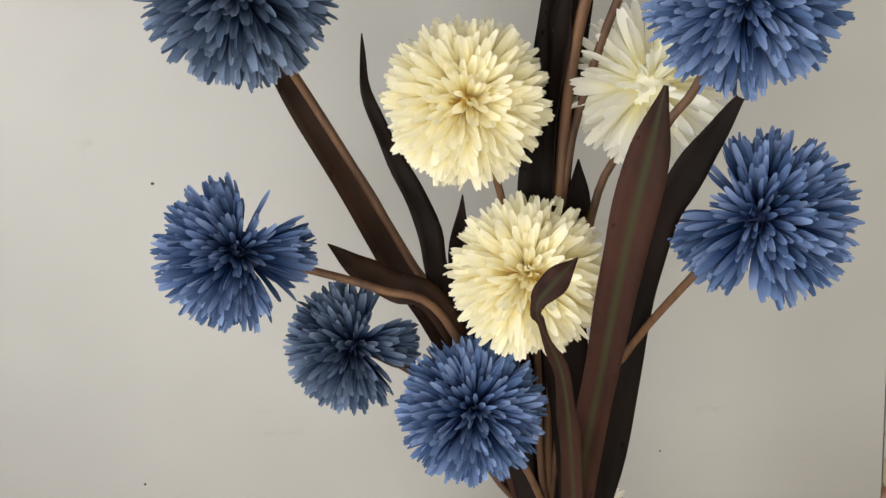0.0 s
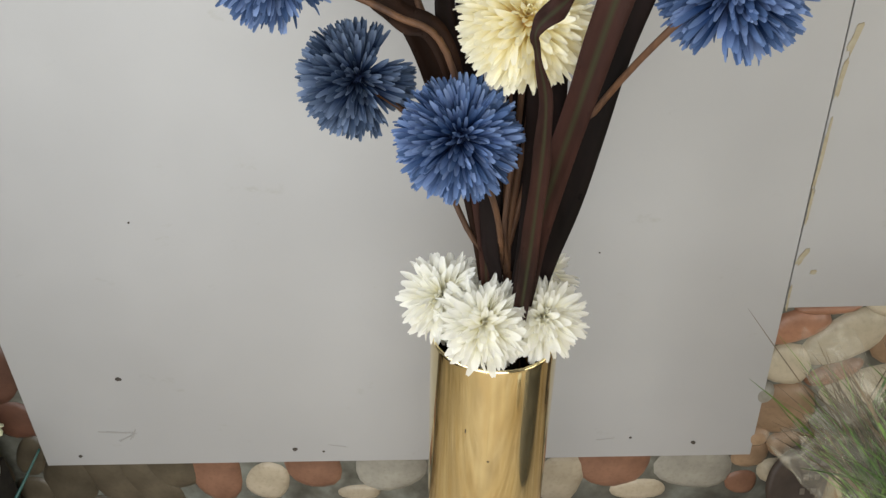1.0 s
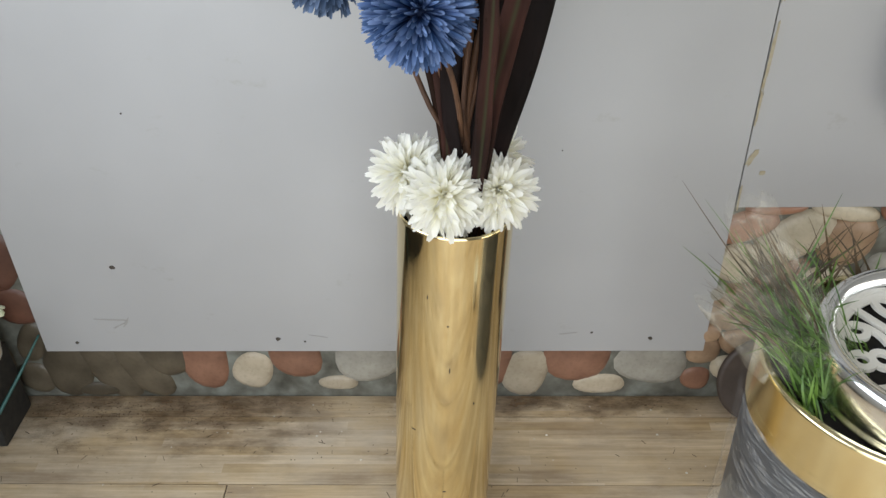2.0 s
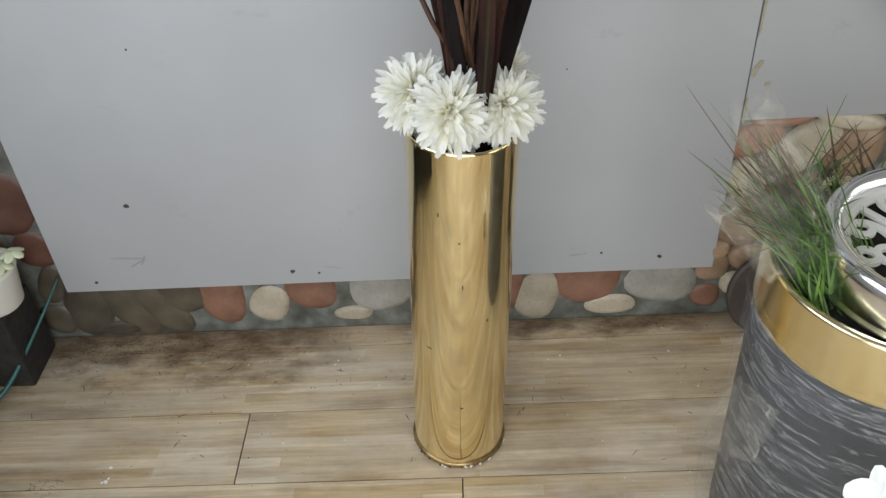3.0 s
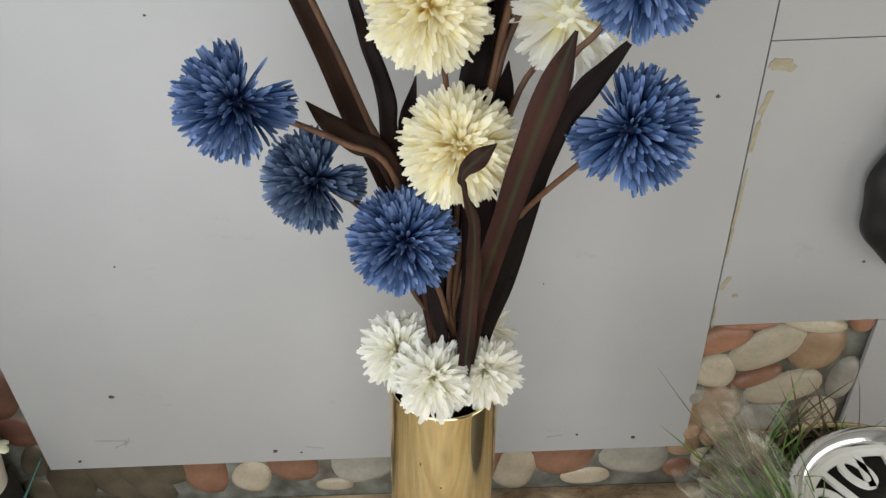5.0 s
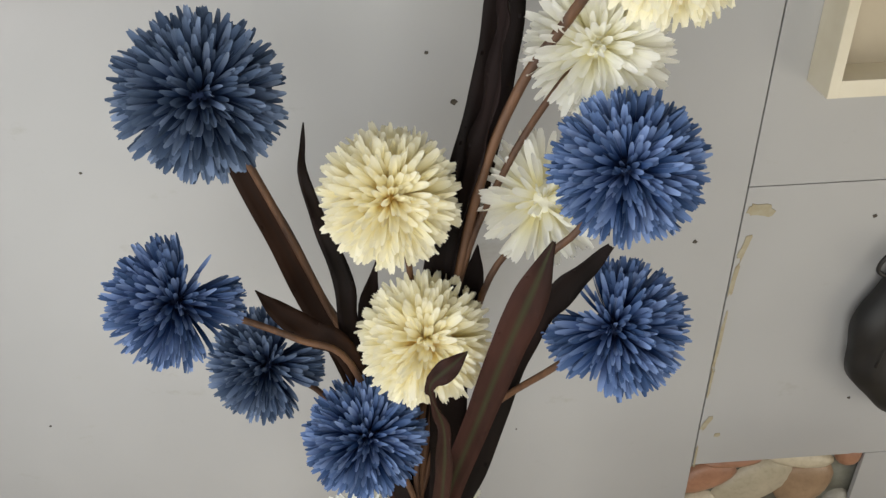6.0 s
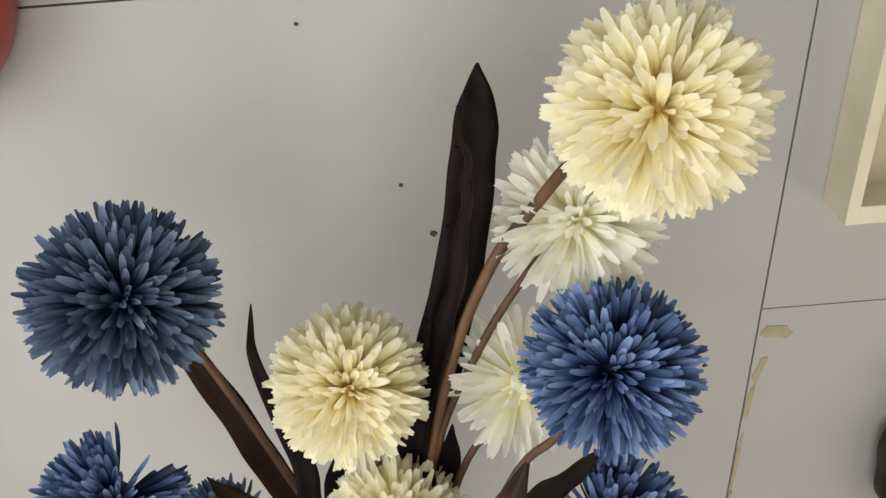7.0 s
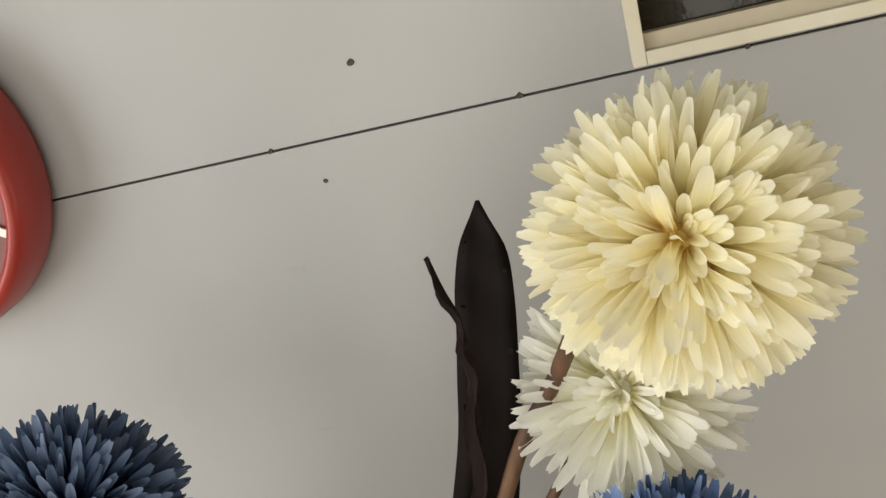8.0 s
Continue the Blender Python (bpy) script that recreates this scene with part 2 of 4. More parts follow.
M_LEAF = leaf_mat("dark_burgundy_leaf", (0.0045, 0.0028, 0.0025), (0.012, 0.0055, 0.005), (0.007, 0.004, 0.0035))
M_LEAF_RED = leaf_mat("red_brown_leaf", (0.013, 0.006, 0.0045), (0.046, 0.018, 0.013), (0.032, 0.036, 0.016))
M_LEAF_BROWN = leaf_mat("brown_leaf", (0.011, 0.005, 0.003), (0.032, 0.0135, 0.007), (0.018, 0.009, 0.006))
M_STEM, M_GOLD = stem_mat(), gold_metal()
M_BAND = plain("satin_gold_sheet", (0.80, 0.68, 0.38), (0.90, 0.80, 0.50), 0.2, 14, 1.0, 0.06)
M_WALL = plain("room_wall_paint", (0.27, 0.26, 0.24), (0.33, 0.32, 0.30), 0.8, 6)
M_CEIL = plain("ceiling_paint", (0.36, 0.355, 0.34), (0.42, 0.41, 0.40), 0.8, 4)
M_NAIL = plain("rusty_nail_hole", (0.03, 0.025, 0.02), (0.09, 0.075, 0.06), 0.8, 200)
M_GLUE = plain("dried_yellow_glue", (0.31, 0.26, 0.16), (0.39, 0.36, 0.27), 0.5, 60)
M_SMUDGE = plain("faint_grey_smudge", (0.31, 0.305, 0.29), (0.35, 0.345, 0.33), 0.7, 90)
M_CREAMWOOD = plain("cream_painted_wood", (0.66, 0.60, 0.46), (0.76, 0.71, 0.58), 0.5, 12)
M_BOXBACK = plain("beige_plywood", (0.48, 0.41, 0.30), (0.58, 0.51, 0.39), 0.65, 8)
M_BLACKGLASS = plain("dark_glossy_print", (0.006, 0.0055, 0.0045), (0.03, 0.024, 0.014), 0.12, 9, bump=0.5)
M_RED = plain("red_plastic", (0.30, 0.022, 0.018), (0.38, 0.035, 0.026), 0.32, 8, bump=0.02)
M_REDFACE = plain("red_dial_paper", (0.10, 0.015, 0.014), (0.24, 0.04, 0.035), 0.4, 5)
M_BLACK = plain("black_cloth", (0.004, 0.004, 0.0045), (0.012, 0.011, 0.012), 0.5, 30)
M_IVORY = plain("ivory_dial", (0.62, 0.55, 0.34), (0.74, 0.68, 0.48), 0.5, 10)
M_POT = plain("dark_grey_plastic", (0.025, 0.027, 0.03), (0.06, 0.063, 0.07), 0.4, 9)
M_CHROME = plain("chrome", (0.86, 0.86, 0.85), (0.92, 0.92, 0.91), 0.17, 10, 1.0, 0.02)
M_ENAMEL = plain("white_enamel", (0.74, 0.72, 0.64), (0.82, 0.80, 0.73), 0.35, 10)
M_DISC = plain("dark_brown_leatherette", (0.045, 0.034, 0.029), (0.085, 0.065, 0.055), 0.5, 25)
M_WORN = plain("worn_pale_print", (0.10, 0.085, 0.07), (0.24, 0.21, 0.18), 0.6, 60)
M_GRASS = plain("green_plastic_grass", (0.03, 0.085, 0.012), (0.17, 0.28, 0.05), 0.5, 30)
M_GRASSDRY = plain("brown_grass_tips", (0.035, 0.024, 0.010), (0.15, 0.10, 0.05), 0.6, 30)
M_FILM = film_mat()
M_DIRT = dirt_film()
M_SAND = plain("brown_dirt_crumbs", (0.12, 0.08, 0.045), (0.26, 0.18, 0.11), 0.9, 90)
M_SLEEVE = sleeve_mat()
M_TEAL = plain("teal_plastic", (0.016, 0.075, 0.068), (0.035, 0.13, 0.115), 0.35, 20)
M_PALE = plain("pale_green_petal", (0.55, 0.58, 0.36), (0.72, 0.73, 0.55), 0.7, 40)
M_SOIL = plain("dark_filling", (0.012, 0.011, 0.010), (0.03, 0.026, 0.02), 0.9, 60)
M_CRUMB = plain("white_foam_crumb", (0.66, 0.62, 0.52), (0.8, 0.77, 0.7), 0.8, 90)
M_TWIG = plain("dark_dry_bits", (0.03, 0.022, 0.015), (0.10, 0.07, 0.04), 0.8, 90)

# ---- building helpers ----


def mesh_of(name, bm, material, smooth=False):
    me = bpy.data.meshes.new(name)
    bm.normal_update()
    bm.to_mesh(me)
    bm.free()
    for mat in material if isinstance(material, (list, tuple)) else [material]:
        me.materials.append(mat)
    if smooth:
        me.polygons.foreach_set("use_smooth", [True] * len(me.polygons))
    return me


def part(name, bm, material, parent=None, label="", smooth=False, m=None):
    ob = new(name, mesh_of(name, bm, material, smooth))
    if parent is not None:
        ob.parent = parent
    if m is not None:
        ob.matrix_basis = m
    return tagged(ob, label)


def thing(name, label, category, group="", kind="", at=(0, 0, 0)):
    ob = new(name)
    ob.empty_display_size = 0.05
    ob.location = at
    return tagged(ob, label, category, group, kind)


def box(x0, x1, y0, y1, z0, z1, bevel=0.0, bm=None):
    own = bm is None
    b = bmesh.new()
    bmesh.ops.create_cube(b, size=1, matrix=Matrix.Translation(((x0 + x1) / 2, (y0 + y1) / 2, (z0 + z1) / 2)) @ Matrix.Diagonal((x1 - x0, y1 - y0, z1 - z0, 1)))
    if bevel:
        bmesh.ops.bevel(b, geom=b.edges[:], offset=bevel, segments=2, affect="EDGES", profile=0.7)
    if own:
        return b
    me = bpy.data.meshes.new("tmp")
    b.to_mesh(me)
    b.free()
    bm.from_mesh(me)
    bpy.data.meshes.remove(me)
    return bm


def lathe(profile, n=64, bm=None, m=None):
    """Turns a profile of (radius, z) round the z axis."""
    b = bm or bmesh.new()
    rings = []
    for r, z in profile:
        ring = []
        for i in range(n):
            a = 2 * math.pi * i / n
            p = Vector((r * math.cos(a), r * math.sin(a), z))
            ring.append(b.verts.new(m @ p if m else p))
        rings.append(ring)
    for a, c in zip(rings, rings[1:]):
        for i in range(n):
            b.faces.new((a[i], a[(i + 1) % n], c[(i + 1) % n], c[i]))
    for ring, flip in ((rings[0], True), (rings[-1], False)):
        if profile[0 if flip else -1][0] > 1e-6 and profile[0] != profile[-1]:
            b.faces.new(ring[::-1] if flip else ring)
    return b


def spline(points, steps):
    """Points along a smooth curve through the given points."""
    pts = [Vector(p) for p in points]
    pts = [2 * pts[0] - pts[1]] + pts + [2 * pts[-1] - pts[-2]]
    out = []
    for i in range(1, len(pts) - 2):
        a, b, c, d = pts[i - 1:i + 3]
        for s in range(steps):
            t = s / steps
            out.append(0.5 * (2 * b + (c - a) * t + (2 * a - 5 * b + 4 * c - d) * t * t + (3 * b - a - 3 * c + d) * t ** 3))
    out.append(pts[-2])
    return out


def tube(points, radii, n=8, steps=8, bm=None):
    """A round rod through points; radii are given at its start and end."""
    b = bm or bmesh.new()
    path = spline(points, steps)
    rings = []
    for i, p in enumerate(path):
        d = (path[min(i + 1, len(path) - 1)] - path[max(i - 1, 0)]).normalized()
        side = d.cross(Vector((0.3, 0.9, 0.2))).normalized()
        up = side.cross(d)
        t = i / (len(path) - 1)
        r = radii[0] * (1 - t) + radii[1] * t
        rings.append([b.verts.new(p + r * (math.cos(2 * math.pi * k / n) * side + math.sin(2 * math.pi * k / n) * up)) for k in range(n)])
    for a, c in zip(rings, rings[1:]):
        for k in range(n):
            b.faces.new((a[k], a[(k + 1) % n], c[(k + 1) % n], c[k]))
    b.faces.new(rings[0][::-1])
    b.faces.new(rings[-1])
    return b


# ---- the room ----
wall_back = tagged(part("wall_back", box(RXL, RX, 0.014, 0.16, -0.1, RZ), M_BED), "wall clad with a printed layer of rounded stones", "wall", kind="structure")
for name, x, (u0, u1, z0, z1) in (("wall_left", RXL - 0.12, SIDE_LEFT), ("wall_right", RX, SIDE_RIGHT)):
    bm = box(x, x + 0.12, RY - 0.12, 0.16, -0.1, z0)
    box(x, x + 0.12, RY - 0.12, 0.16, z1, RZ, bm=bm)
    box(x, x + 0.12, RY - 0.12, u0, z0, z1, bm=bm)
    box(x, x + 0.12, u1, 0.16, z0, z1, bm=bm)
    tagged(part(name, bm, M_WALL), "plain dull grey side wall, unseen, with an opening added for a lamp", "wall", kind="structure")
bm = box(RXL, DOOR[0], RY - 0.12, RY, -0.1, RZ)
box(DOOR[0], DOOR[1], RY - 0.12, RY, DOOR[3], RZ, bm=bm)
box(DOOR[1], RX, RY - 0.12, RY, -0.1, RZ, bm=bm)
tagged(part("wall_front", bm, M_WALL), "plain wall with an open doorway", "wall", kind="structure")
tagged(part("ceiling", box(RXL - 0.12, RX + 0.12, RY - 0.12, 0.16, RZ, RZ + 0.1), M_CEIL), "plain dull grey ceiling", "ceiling", kind="structure")
floor = tagged(part("floor", box(RXL, RX, RY - 0.1, 0.014, -0.08, -0.004), M_GROUT), "floor of wood-look ceramic planks with dark joints", "floor", kind="structure")
tagged(part("ground", box(-40, 40, -60, RY - 0.12, -0.16, -0.1), M_GROUT), "bare ground outside the doorway", "ground", kind="structure")

# painted boards nailed over the stone cladding
GAP = 0.001


def board(name, x0, x1, z0, z1, label):
    b = box(x0, x1, 0.0, 0.009, z0, z1, 0.0008)
    for v in b.verts:  # the long upright joint is slightly out of plumb
        if abs(v.co.x - 0.5035) < 0.01:
            v.co.x += 0.0075 * (v.co.z - 0.13) / 1.24 - 0.0025
    return tagged(part(name, b, M_BOARD), label, "wall panel", kind="structure")


board("wall_panel_main", -0.728, 0.5035 - GAP, 0.129, 1.3695 - GAP, "large white painted board nailed to the wall, scuffed near its lower edge")
board("wall_panel_lower", 0.5035 + GAP, RX, 0.442, 0.958 - GAP, "white painted board with yellow glue marks along its edge")
board("wall_panel_middle", 0.5035 + GAP, RX, 0.958 + GAP * 0.4, 1.3695 - GAP, "white painted board behind the shallow cream box")
board("wall_panel_upper", RXL, RX, 1.3695 + GAP, RZ, "white painted board above a dark horizontal joint")
board("wall_panel_side", 0.790, RX, 0.06, 0.4405, "white painted board low on the wall beside printed stones")
board("wall_panel_outer", RXL, -0.98, 0.45, 1.3695 - GAP, "white painted board at the edge of the stone cladding")


def nail_mark(x, z, r):
    b = bmesh.new()
    n = 9
    ring = [b.verts.new((r * random.uniform(0.7, 1.2) * math.cos(6.283 * i / n), -0.0012, r * random.uniform(0.6, 1.1) * math.sin(6.283 * i / n))) for i in range(n)]
    mid = b.verts.new((0, -0.0004, 0))
    rim = [b.verts.new((v.co.x * 1.3, 0.0004, v.co.z * 1.3)) for v in ring]
    for i in range(n):
        j = (i + 1) % n
        b.faces.new((ring[j], ring[i], mid))
        b.faces.new((rim[i], ring[i], ring[j], rim[j]))
    ob = part("nail", b, M_NAIL, m=pose(x, 0.0, z))
    return tagged(ob, "small rusty nail head sunk into the white board", "nail", "nails in the boards")


for x, z, r in ((-0.556, 0.325, 0.0042), (-0.664, 0.151, 0.003), (-0.286, 0.159, 0.0042), (-0.236, 0.153, 0.002), (0.399, 0.160, 0.0035), (0.291, 0.174, 0.002),
                (0.130, 1.097, 0.0036), (0.447, 0.878, 0.003), (0.100, 1.159, 0.0022), (0.686, 0.903, 0.003), (0.067, 1.425, 0.0028), (0.018, 1.336, 0.0018),
                (0.731, 0.570, 0.0022), (0.215, 0.55, 0.0012), (-0.32, 1.03, 0.0016), (0.19, 1.37, 0.0026), (-0.02, 1.37, 0.002), (0.36, 1.3693, 0.002), (-0.47, 0.62, 0.0016)):
    nail_mark(x, z, r)


def flat_patch(name, x, z, w, h, turn, mat, label, category, group, ragged=0.25, thick=0.0012):
    """A thin irregular smear on the boards."""
    b = bmesh.new()
    n = 18
    top, low = [], []
    for i in range(n):
        a = 2 * math.pi * i / n
        k = 1 + random.uniform(-ragged, ragged)
        px_, pz_ = w / 2 * k * math.copysign(abs(math.cos(a)) ** 0.6, math.cos(a)), h / 2 * k * math.copysign(abs(math.sin(a)) ** 0.6, math.sin(a))
        top.append(b.verts.new((px_, -thick, pz_)))
        low.append(b.verts.new((px_ * 1.03, 0.0004, pz_ * 1.03)))
    b.faces.new(top[::-1])
    for i in range(n):
        b.faces.new((top[i], top[(i + 1) % n], low[(i + 1) % n], low[i]))
    return tagged(part(name, b, mat, m=pose(x, 0, z, 0, turn, 0)), label, category, group)


for x, z, w, h, turn in ((0.528, 0.922, 0.034, 0.017, 6), (0.516, 0.862, 0.010, 0.04, 14), (0.511, 0.81, 0.006, 0.05, 4), (0.508, 0.70, 0.005, 0.10, 2),
                         (0.507, 0.62, 0.004, 0.06, 1), (0.513, 0.535, 0.008, 0.032, 25), (0.534, 0.507, 0.009, 0.007, 0), (0.506, 0.46, 0.003, 0.05, 0)):
    flat_patch("glue_mark", x, z, w, h, turn, M_GLUE, "dried yellowish glue smear beside the board joint", "glue mark", "glue marks")
for x, z, w, h, turn in ((-0.585, 0.206, 0.05, 0.004, 3), (-0.575, 0.192, 0.03, 0.003, -30), (-0.56, 0.200, 0.004, 0.02, 30), (-0.21, 0.166, 0.03, 0.002, 10), (0.25, 0.172, 0.03, 0.0016, -8)):
    flat_patch("smudge", x, z, w, h, turn, M_SMUDGE, "faint grey scuff on the white board", "scuff", "scuffs", 0.4, 0.0006)

# ---- stone cladding pieces ----


def stone_piece(x, z, w, h, turn, kind, bulge=0.007):
    b = bmesh.new()
    n = 18
    ph = [random.uniform(0, 6.28) for _ in range(3)]
    wob = [1 + 0.05 * math.sin(12.566 * i / n + ph[0]) + 0.035 * math.sin(18.85 * i / n + ph[1]) + random.uniform(-0.012, 0.012) for i in range(n)]
    rings = []
    for f, d in ((1.0, -0.15), (0.95, 0.35), (0.78, 0.72), (0.5, 0.94)):
        rings.append([b.verts.new((w / 2 * f * wob[i] * math.copysign(abs(math.cos(6.2832 * i / n)) ** 0.86, math.cos(6.2832 * i / n)), -bulge * d,
                                   h / 2 * f * wob[i] * math.copysign(abs(math.sin(6.2832 * i / n)) ** 0.86, math.sin(6.2832 * i / n)))) for i in range(n)])
    for a, c in zip(rings, rings[1:]):
        for i in range(n):
            b.faces.new((a[i], c[i], c[(i + 1) % n], a[(i + 1) % n]))
    mid = b.verts.new((0, -bulge, 0))
    for i in range(n):
        b.faces.new((rings[-1][i], mid, rings[-1][(i + 1) % n]))
    bmesh.ops.recalc_face_normals(b, faces=b.faces[:])
    return part("stone", b, M_STONES[kind], wall_back, smooth=True, m=pose(x, 0.014, z, 0, turn, 0))


# the low strip under the main board, its shade put into darker stone colours: x, z, width, height, turn, colour
for x, z, w, h, turn, kind in ((-0.705, 0.075, 0.10, 0.15, 18, "dark"), (-0.625, 0.075, 0.095, 0.17, -28, "dark"), (-0.565, 0.07, 0.08, 0.17, -34, "dark"), (-0.515, 0.105, 0.10, 0.11, -10, "dark"),
                               (-0.437, 0.098, 0.098, 0.150, 4, "shaded_red"), (-0.348, 0.068, 0.082, 0.090, 24, "shaded_beige"), (-0.262, 0.112, 0.104, 0.125, -3, "shaded_red"), (-0.185, 0.036, 0.078, 0.036, 3, "shaded_beige"),
                               (-0.125, 0.095, 0.125, 0.115, -6, "grey"), (0.015, 0.085, 0.12, 0.13, 5, "brown"), (0.112, 0.095, 0.075, 0.14, 10, "shaded_red"), (0.175, 0.062, 0.092, 0.118, 18, "shaded_beige"),
                               (0.272, 0.105, 0.125, 0.135, 6, "shaded_red"), (0.318, 0.033, 0.105, 0.048, -4, "shaded_beige"), (0.412, 0.085, 0.135, 0.105, 8, "grey"),
                                (0.505, 0.118, 0.06, 0.07, 12, "brown"), (0.50, 0.048, 0.055, 0.06, 0, "shaded_red"),
                               (-0.655, 0.02, 0.11, 0.035, 0, "dark")):
    stone_piece(x, z, w, h, turn, kind)
# beside the joint, behind the tub
for x, z, w, h, turn, kind in ((0.534, 0.398, 0.120, 0.062, -22, "red"), (0.618, 0.374, 0.165, 0.092, -38, "beige"), (0.706, 0.366, 0.105, 0.112, 0, "brown"), (0.610, 0.302, 0.100, 0.040, -26, "red"),
                               (0.532, 0.320, 0.090, 0.090, 10, "beige"), (0.668, 0.270, 0.155, 0.082, -22, "beige"), (0.578, 0.434, 0.11, 0.024, -4, "red"), (0.690, 0.428, 0.13, 0.040, 14, "beige"),
                               (0.77, 0.43, 0.05, 0.05, 0, "red"), (0.770, 0.29, 0.06, 0.11, 5, "grey"), (0.540, 0.225, 0.125, 0.120, -15, "brown"), (0.645, 0.195, 0.11, 0.085, 0, "grey"),
                               (0.570, 0.140, 0.09, 0.065, 0, "brown"), (0.66, 0.122, 0.11, 0.08, 8, "red"), (0.745, 0.19, 0.08, 0.11, 0, "beige"), (0.56, 0.078, 0.08, 0.065, 0, "beige"),
                               (0.635, 0.045, 0.09, 0.08, 0, "grey"), (0.73, 0.07, 0.11, 0.12, 0, "brown"), (0.503, 0.262, 0.04, 0.05, 0, "grey"), (0.508, 0.165, 0.045, 0.05, 0, "brown")):
    stone_piece(x, z, w * 0.93, h * 0.93, turn, kind, 0.016)
# at the outer edge of the main board
for x, z, w, h, turn, kind in ((-0.79, 0.33, 0.13, 0.14, 10, "maroon"), (-0.80, 0.46, 0.12, 0.10, -5, "dark"), (-0.76, 0.225, 0.09, 0.08, 0, "maroon"), (-0.90, 0.38, 0.10, 0.15, 0, "dark"),
                               (-0.760, 0.14, 0.055, 0.10, 18, "dark"), (-0.85, 0.23, 0.08, 0.09, 0, "dark"), (-0.775, 0.05, 0.07, 0.08, 10, "dark"), (-0.85, 0.11, 0.09, 0.12, 0, "dark"),
                               (-0.86, 0.03, 0.10, 0.05, 0, "dark"), (-0.94, 0.12, 0.09, 0.13, 0, "maroon"), (-0.95, 0.25, 0.09, 0.11, 0, "dark"), (-0.80, 0.56, 0.11, 0.09, 0, "dark"), (-0.90, 0.53, 0.1, 0.12, 0, "maroon")):
    stone_piece(x, z, w, h, turn, kind)

# ---- the vase ----
LEAN_VASE = pose(0.0175, -0.265, 0.0, 0, 3.0, 0)
vase = thing("vase", "tall polished gold-coloured metal cylinder vase on the floor", "vase")
vase.matrix_basis = LEAN_VASE
RV, HV = 0.0755, 0.617
part("body", lathe([(RV - 0.002, 0.012), (RV, 0.016), (RV, 0.019), (RV, HV - 0.005), (RV, HV - 0.003), (RV - 0.001, HV), (RV - 0.0025, HV), (RV - 0.003, HV - 0.004), (RV - 0.003, 0.02), (0.0, 0.02)], 96), M_GOLD, vase, "mirror-like brass sheet body", True)
part("base_ring", lathe([(0.0, 0.004), (RV + 0.001, 0.004), (RV + 0.0035, 0.006), (RV + 0.0035, 0.011), (RV + 0.001, 0.014), (RV - 0.004, 0.0145)], 96), plain("tarnished_brass", (0.20, 0.13, 0.05), (0.50, 0.36, 0.17), 0.35, 60, 0.9), vase, "tarnished chipped brass foot ring", True)
for i in range(26):
    a = random.uniform(-2.9, -0.2)
    b = bmesh.new()
    bmesh.ops.create_icosphere(b, subdivisions=1, radius=random.uniform(0.0012, 0.003))
    part("chipped_flake", b, M_CRUMB if i % 3 else M_TWIG, vase, "", m=pose((RV + 0.003) * math.cos(a), (RV + 0.003) * math.sin(a), random.uniform(0.004, 0.009), 0, 0, i))

for ang, z, w, h in ((-93, 0.478, 0.0022, 0.0012), (-128, 0.268, 0.005, 0.0012), (-88, 0.150, 0.0035, 0.0012), (-89, 0.40, 0.001, 0.006), (-60, 0.33, 0.0012, 0.003), (-115, 0.52, 0.001, 0.004)):
    part("dent_mark", box(-w * 0.7, w * 0.7, -0.0003, 0.0003, -h * 0.7, h * 0.7, 0.0001), M_TWIG, vase, "small dark nick", m=Matrix.Rotation(radians(ang + 90), 4, "Z") @ pose(0, -RV - 0.0001, z))

# ---- flowers ----


def petal_rows(width, cup, bend, notch, pinch, point=0.0, root=0.12):
    """A cupped strip of unit length along z, its inner face towards +y: rows of three points with their v. point: 0 a round tip, 1 a sharp one."""
    out = []
    steps = (0.0, 0.34, 0.64, 0.84, 0.95, 1.0)
    for t in steps:
        tip = max(0.0, (t - 0.80) / 0.20)
        end = (1 - point) * math.sqrt(max(0.0, 1 - 0.82 * tip ** 2)) + point * (1 - 0.96 * tip)
        w, z = width / 2 * (0.35 + 0.65 * math.sin(min(1.0, t / pinch) * math.pi / 2)) * end, root + (1 - root) * t
        y0 = -bend * t * t
        out.append([(-w, y0 + cup * w, z, t), (0, y0, z - (notch if t == 1.0 else 0), t), (w, y0 + cup * w, z, t)])
    return out


def petal_mesh(name, mat, placed):
    """One mesh of petals: pairs of petal rows and a matrix."""
    verts, faces, uvs = [], [], []
    for rows, m in placed:
        k = len(verts)
        for row in rows:
            for x, y, z, t in row:
                verts.append(m @ Vector((x, y, z)))
        for j in range(len(rows) - 1):
            for i in range(2):
                faces.append((k + 3 * j + i, k + 3 * j + i + 1, k + 3 * j + i + 4, k + 3 * j + i + 3))
                uvs += [(i / 2, rows[j][0][3]), ((i + 1) / 2, rows[j][0][3]), ((i + 1) / 2, rows[j + 1][0][3]), (i / 2, rows[j + 1][0][3])]
    me = bpy.data.meshes.new(name)
    me.from_pydata(verts, [], faces)
    layer = me.uv_layers.new(name="UVMap")
    layer.data.foreach_set("uv", [c for p in uvs for c in p])
    me.materials.append(mat)
    me.polygons.foreach_set("use_smooth", [True] * len(me.polygons))
    return me


